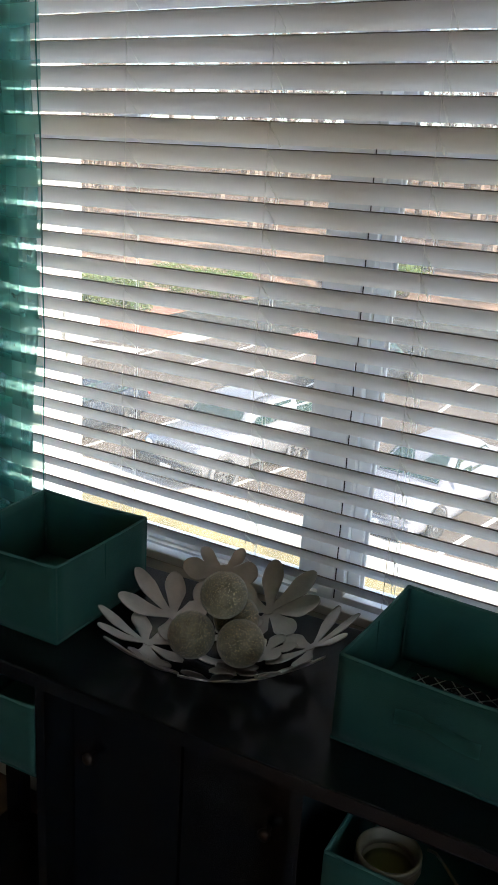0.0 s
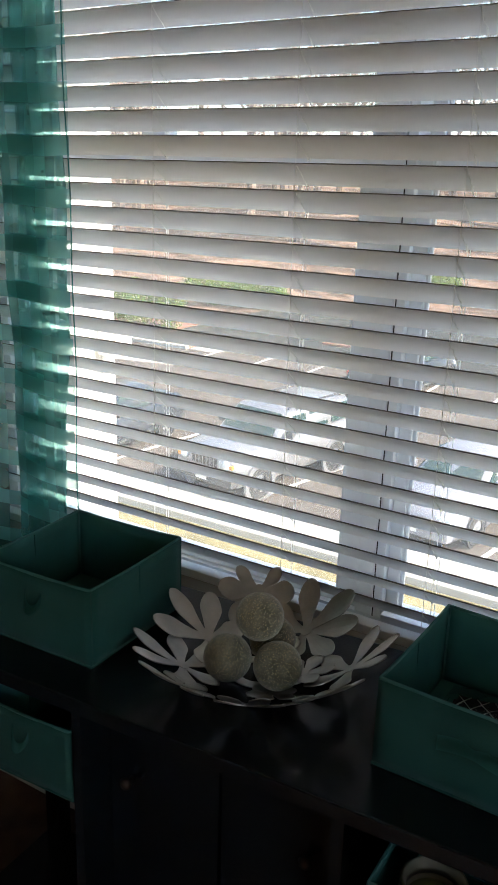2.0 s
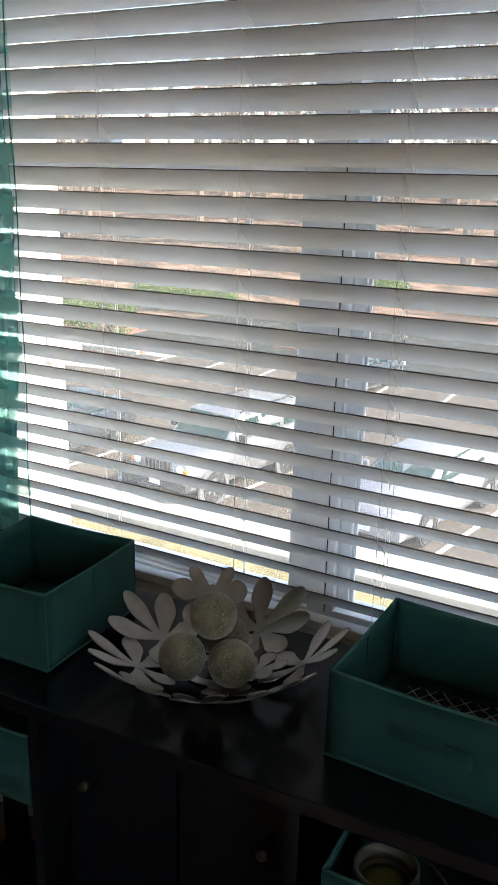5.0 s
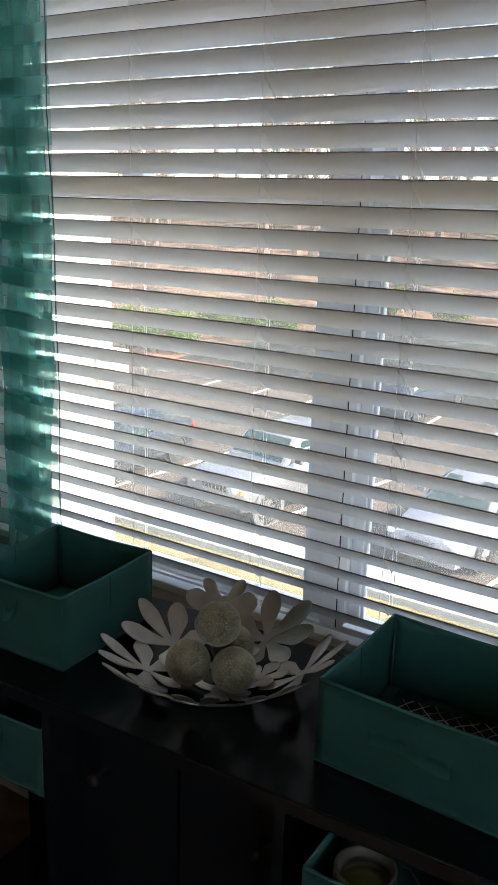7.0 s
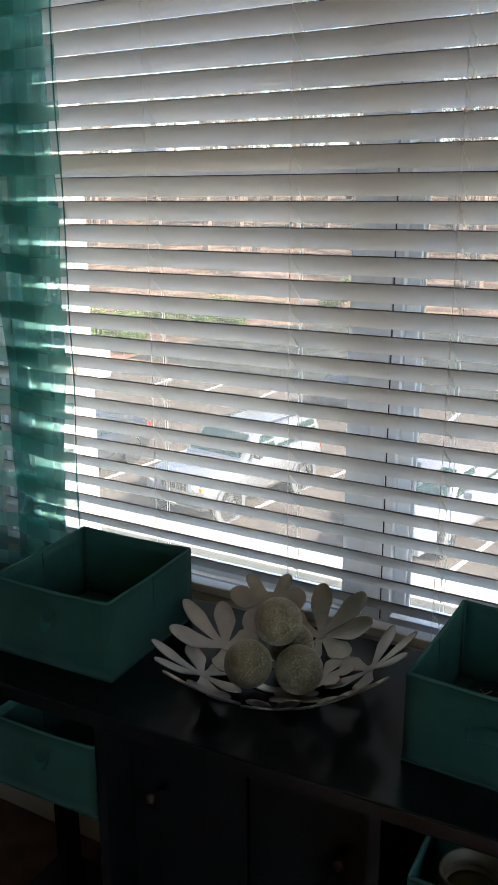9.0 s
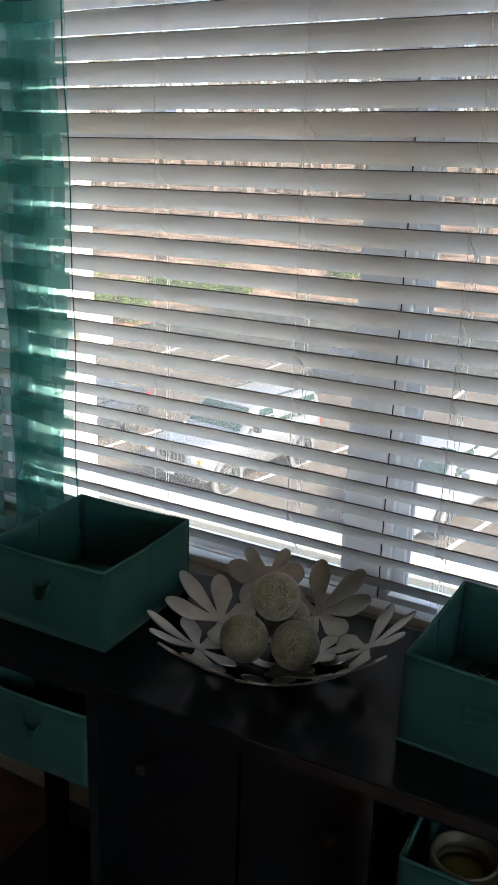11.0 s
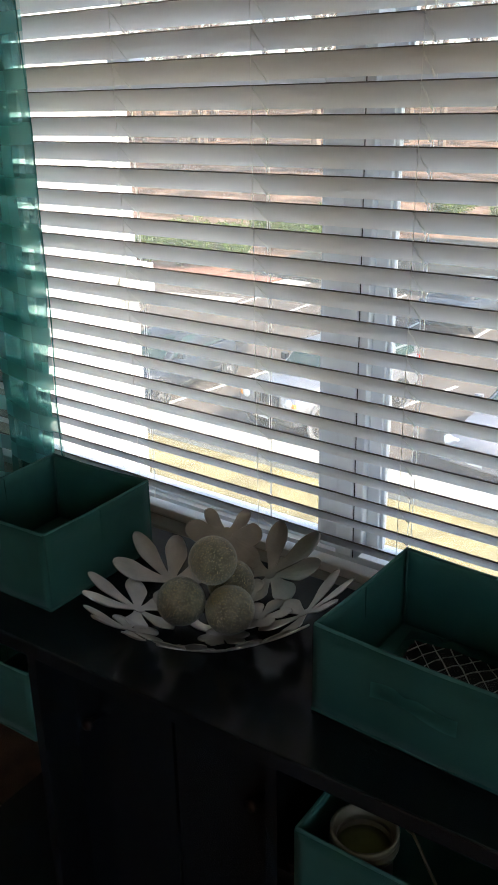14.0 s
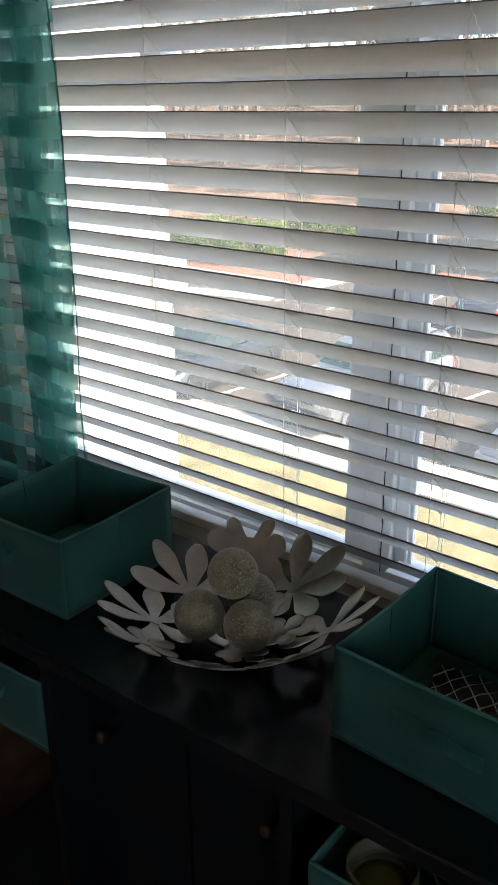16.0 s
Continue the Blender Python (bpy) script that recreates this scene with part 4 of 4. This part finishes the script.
# ---- vehicles ----
def loft(stations, parent, name, material, label=""):
    """Sections across the car: (y, half width low, half width high, z low, z high)."""
    bm = bmesh.new()
    rings = []
    for y, wl_, wh, zl, zh in stations:
        r = 0.35
        zm = zl + (zh - zl) * 0.55
        ring = [(-wl_ * 0.94, zl), (-wl_, zl + (zh - zl) * 0.2), (-wl_, zm), (-wh - (wl_ - wh) * 0.25, zh - (zh - zl) * 0.12), (-wh * 0.93, zh), (0, zh + 0.02),
                (wh * 0.93, zh), (wh + (wl_ - wh) * 0.25, zh - (zh - zl) * 0.12), (wl_, zm), (wl_, zl + (zh - zl) * 0.2), (wl_ * 0.94, zl)]
        rings.append([bm.verts.new((x, y, zz)) for x, zz in ring])
    for p, q in zip(rings, rings[1:]):
        for i in range(len(p)):
            j = (i + 1) % len(p)
            bm.faces.new((p[i], p[j], q[j], q[i]))
    bm.faces.new(rings[0][::-1])
    bm.faces.new(rings[-1])
    bmesh.ops.bevel(bm, geom=[e for e in bm.edges if e.calc_face_angle(0) > 0.7], offset=0.03, segments=2, affect="EDGES", clamp_overlap=True)
    return part(name, bm, material, parent, label, True)


def panel(corners, thick, material, parent, name, label=""):
    bm = bmesh.new()
    f = bm.faces.new([bm.verts.new(c) for c in corners])
    bmesh.ops.recalc_face_normals(bm, faces=[f])
    bmesh.ops.solidify(bm, geom=[f], thickness=thick)
    return part(name, bm, material, parent, label)


def wheel(parent, x, y, r, side):
    w = 0.11
    ty = lathe([(r * 0.62, -w), (r * 0.93, -w), (r, -w * 0.7), (r, w * 0.7), (r * 0.93, w), (r * 0.62, w)], 28, ring=True)
    t = part("wheel", xform(ty, pose(x, y, r, 0, 90, 0)), "rubber", parent)
    rim = lathe([(r * 0.62, -0.02), (r * 0.62, w * 0.9), (r * 0.56, w), (r * 0.52, w * 0.6), (r * 0.15, w * 0.45)], 28)
    part("rim", xform(rim, pose(x, y, r, 0, 90 * side, 0)), "dark_plastic", t)
    for k in range(5):
        a = k * 2 * math.pi / 5
        sp = box(-0.035, 0.035, 0.03, r * 0.58, w * 0.6, w * 0.85, 0.008)
        part("spoke", xform(sp, pose(x, y, r, 0, 90 * side, 0) @ pose(0, 0, 0, 0, 0, math.degrees(a))), "alloy", t)


def suv(m):
    c = thing("parked_suv", "silver boxy off-road vehicle with slotted grille, parked nose in", "car", m, "parked cars")
    W = 0.88
    loft([(0.05, 0.80, 0.72, 0.42, 0.98), (0.22, 0.84, 0.76, 0.38, 1.06), (1.25, W, 0.82, 0.36, 1.12), (1.45, W, 0.84, 0.36, 1.15), (3.9, W, 0.85, 0.36, 1.15), (4.15, 0.84, 0.82, 0.42, 1.12)], c, "body", "silver")
    loft([(1.30, 0.80, 0.70, 1.10, 1.16), (1.84, 0.80, 0.68, 1.10, 1.66), (3.95, 0.80, 0.70, 1.10, 1.68), (4.12, 0.80, 0.70, 1.10, 1.54)], c, "cabin", "silver")
    panel([(-0.70, 1.33, 1.20), (0.70, 1.33, 1.20), (0.61, 1.76, 1.60), (-0.61, 1.76, 1.60)], 0.03, "car_glass", c, "windscreen")
    for s in (1, -1):
        for y0, y1, o in ((1.75, 2.40, 0.17), (2.50, 3.15, 0.0), (3.28, 3.95, 0.0)):
            panel([(s * 0.815, y0, 1.20), (s * 0.815, y1, 1.20), (s * 0.745, y1 - 0.03, 1.57), (s * 0.745, y0 + o + 0.03, 1.57)], 0.02, "car_glass", c, "side_window")
        for y in (0.78, 3.38):
            arch = lathe([(0.36, 0.0), (0.47, 0.0), (0.47, 0.05), (0.36, 0.05)], 24, ring=True)
            part("wheel_arch", xform(arch, pose(s * (W - 0.02), y, 0.37, 0, 90 * s, 0)), "silver", c)
            wheel(c, s * (W - 0.10), y, 0.36, s)
        hd = part("headlight", xform(lathe([(0.10, 0.0), (0.10, 0.03), (0.07, 0.05), (0.01, 0.055)], 24), pose(s * 0.60, 0.06, 0.86, 90, 0, 0)), "lamp_glass", c, "round clear headlight", True)
        part("turn_signal", box(s * 0.74 - 0.04, s * 0.74 + 0.04, 0.03, 0.09, 0.80, 0.88, 0.01), "amber", c, "amber turn signal")
        part("mirror", box(s * 0.98 - 0.09, s * 0.98 + 0.09, 1.55, 1.65, 1.18, 1.34, 0.03), "dark_plastic", c)
        part("tail_light", box(s * 0.78 - 0.06, s * 0.78 + 0.06, 4.12, 4.17, 0.85, 1.10, 0.01), "red_lens", c)
        part("roof_rail", tube([(s * 0.62, 1.95, 1.69), (s * 0.62, 2.1, 1.74), (s * 0.62, 3.7, 1.74), (s * 0.62, 3.85, 1.69)], 0.02, 6), "dark_plastic", c)
    part("grille", box(-0.40, 0.40, 0.035, 0.09, 0.72, 0.99, 0.02), "silver", c)
    for k in range(7):
        x = -0.315 + 0.105 * k
        part("grille_slot", box(x - 0.035, x + 0.035, 0.022, 0.05, 0.75, 0.96, 0.012), "dark_plastic", c)
    part("bumper", box(-0.84, 0.84, -0.06, 0.16, 0.42, 0.62, 0.04), "dark_plastic", c)
    part("number_plate", box(-0.15, 0.15, -0.075, -0.058, 0.47, 0.57, 0.004), "white_print", c)
    return c


def sedan(m, paint, label, low=1.0):
    c = thing("parked_car", label, "car", m, "parked cars")
    W = 0.89
    loft([(0.0, 0.62, 0.50, 0.32, 0.62), (0.18, 0.80, 0.66, 0.24, 0.74), (0.9, W, 0.78, 0.22, 0.88), (1.35, W, 0.80, 0.22, 0.95), (3.6, W, 0.80, 0.22, 0.98), (4.3, 0.84, 0.72, 0.24, 0.98), (4.55, 0.72, 0.62, 0.34, 0.90)], c, "body", paint)
    loft([(1.15, 0.74, 0.66, 0.90, 0.95), (1.95, 0.74, 0.56, 0.90, 1.42 * low), (3.1, 0.74, 0.57, 0.90, 1.44 * low), (3.95, 0.72, 0.62, 0.90, 0.99)], c, "cabin", paint)
    panel([(-0.64, 1.17, 0.985), (0.64, 1.17, 0.985), (0.52, 1.88, 1.39 * low), (-0.52, 1.88, 1.39 * low)], 0.03, "car_glass", c, "windscreen")
    panel([(-0.54, 3.16, 1.41 * low), (0.54, 3.16, 1.41 * low), (0.60, 3.86, 1.03), (-0.60, 3.86, 1.03)], 0.03, "car_glass", c, "rear_window")
    for s in (1, -1):
        for y0, y1, a, e in ((1.42, 2.35, 0.55, 0.0), (2.43, 3.55, 0.0, 0.42)):
            panel([(s * 0.755, y0, 1.00), (s * 0.755, y1, 1.00), (s * 0.64, y1 - e, 1.35 * low), (s * 0.64, y0 + a, 1.35 * low)], 0.02, "car_glass", c, "side_window")
        for y in (0.86, 3.52):
            arch = lathe([(0.33, 0.0), (0.37, 0.0), (0.37, 0.04), (0.33, 0.04)], 24, ring=True)
            part("wheel_arch", xform(arch, pose(s * (W - 0.03), y, 0.33, 0, 90 * s, 0)), "dark_plastic", c)
            wheel(c, s * (W - 0.10), y, 0.32, s)
        part("headlight", box(s * 0.60 - 0.16, s * 0.60 + 0.16, 0.06, 0.22, 0.56, 0.70, 0.03), "lamp_glass", c, "clear headlight")
        part("mirror", box(s * 0.95 - 0.09, s * 0.95 + 0.09, 1.48, 1.58, 0.98, 1.12, 0.03), paint, c)
        part("tail_light", box(s * 0.62 - 0.14, s * 0.62 + 0.14, 4.40, 4.52, 0.66, 0.84, 0.03), "red_lens", c)
    part("grille", box(-0.32, 0.32, 0.0, 0.12, 0.50, 0.64, 0.02), "dark_plastic", c)
    part("bumper", box(-0.78, 0.78, -0.05, 0.22, 0.26, 0.48, 0.05), paint, c)
    part("number_plate", box(-0.15, 0.15, -0.065, -0.048, 0.34, 0.44, 0.004), "white_print", c)
    return c


CG = GZ + 0.013
suv(pose(-9.02, 12.42, CG, 0, 0, -9))
sedan(pose(-13.05, 11.85, CG, 0, 0, 2), "navy", "dark blue saloon car parked nose in")
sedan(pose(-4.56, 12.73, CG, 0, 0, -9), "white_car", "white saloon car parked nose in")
sedan(pose(-9.4, 26.6, CG, 0, 0, 174), "navy", "dark car parked across the lot")


# ---- planting ----
def bush(x, y, r, h, seed, label):
    ob = thing("bush", label, "bush", pose(x, y, hill(x, y) + 0.05), "bushes by the lot")
    rnd = random.Random(seed)
    st = bmesh.new()
    for _ in range(9):
        a, l = rnd.uniform(0, 6.28), rnd.uniform(0.5, 0.8)
        tube([(0.05 * math.cos(a), 0.05 * math.sin(a), -0.1), (r * 0.5 * l * math.cos(a), r * 0.5 * l * math.sin(a), h * 0.5), (r * 0.75 * l * math.cos(a + 0.3), r * 0.75 * l * math.sin(a + 0.3), h * 0.85)], [0.03, 0.02, 0.008], 5, st)
    part("stems", st, "bark", ob)
    lf = bmesh.new()
    lobes = [(rnd.uniform(-0.5, 0.5) * r, rnd.uniform(-0.5, 0.5) * r, rnd.uniform(0.4, 0.75) * h, rnd.uniform(0.35, 0.6)) for _ in range(9)]
    for _ in range(3000):
        lx, ly, lz, lr = rnd.choice(lobes)
        d = Vector((rnd.gauss(0, 1), rnd.gauss(0, 1), rnd.gauss(0, 1))).normalized() * (rnd.uniform(0.55, 1.08))
        p = Vector((lx + d.x * lr * r, ly + d.y * lr * r, max(0.05, lz + d.z * lr * h * 0.75)))
        a = Vector((rnd.gauss(0, 1), rnd.gauss(0, 1), rnd.gauss(0, 1))).normalized()
        c = a.orthogonal().normalized()
        s = rnd.uniform(0.032, 0.065)
        lf.faces.new([lf.verts.new(p + o) for o in (a * s * 1.3, c * s * 0.6, -a * s * 1.3, -c * s * 0.6)])
    tagged(part("leaves", lf, "leaf", ob), kind="stuff")


for i, (x, y, r, h) in enumerate(((-25.6, 26.6, 1.2, 1.6), (-24.0, 26.9, 1.25, 1.8), (-22.8, 27.4, 1.2, 1.8), (-21.9, 28.2, 1.0, 1.7), (-27.4, 27.2, 1.2, 1.5), (-24.6, 34.6, 1.3, 1.6), (-23.0, 35.2, 1.3, 1.7), (-21.7, 36.0, 1.2, 1.5), (-18.6, 42.6, 1.4, 1.7), (-15.4, 42.8, 1.3, 1.6), (-8.0, 42.8, 1.4, 1.6))):
    bush(x, y, r, h, 30 + i, "sunlit green shrub beside the parking lot")


def bare_tree(x, y, h, seed):
    ob = thing("bare_tree", "leafless grey-brown tree on the slope", "tree", pose(x, y, hill(x, y) - 0.2), "trees on the slope")
    rnd = random.Random(seed)
    tr = bmesh.new()
    lean = rnd.uniform(-0.5, 0.5)
    pts = [(lean * (t ** 1.5) + rnd.uniform(-0.1, 0.1) * t, rnd.uniform(-0.1, 0.1) * t, h * t) for t in (0, 0.2, 0.4, 0.6, 0.8, 1.0)]
    tube(pts, [0.19 * (1 - 0.88 * t) * h / 10 for t in (0, 0.2, 0.4, 0.6, 0.8, 1.0)], 7, tr)
    part("trunk", tr, "bark", ob)
    br = bmesh.new()
    for _ in range(34):
        t = rnd.uniform(0.25, 0.97)
        k = min(4, int(t * 5))
        base = Vector(pts[k]).lerp(Vector(pts[k + 1]), t * 5 - k)
        a = rnd.uniform(0, 6.28)
        l = h * 0.34 * (1.15 - t) * rnd.uniform(0.7, 1.3)
        mid = base + Vector((math.cos(a) * l * 0.5, math.sin(a) * l * 0.5, l * 0.45))
        tip = base + Vector((math.cos(a) * l, math.sin(a) * l, l * 1.1))
        tube([base, mid, tip], [0.05 * (1.1 - t) * h / 10, 0.032 * (1.1 - t) * h / 10, 0.006], 4, br)
        for q in range(4):
            b2 = base.lerp(tip, rnd.uniform(0.35, 0.95))
            a2 = a + rnd.uniform(-1.2, 1.2)
            l2 = l * rnd.uniform(0.25, 0.5)
            tube([b2, b2 + Vector((math.cos(a2) * l2, math.sin(a2) * l2, l2 * 0.9))], [0.014, 0.004], 3, br)
    tagged(part("branches", br, "bark", ob), kind="stuff")


rt = random.Random(11)
for i in range(130):
    bare_tree(-84 + 0.85 * i + rt.uniform(-1, 1), 47 + rt.uniform(0, 36), rt.uniform(13, 21), 100 + i)
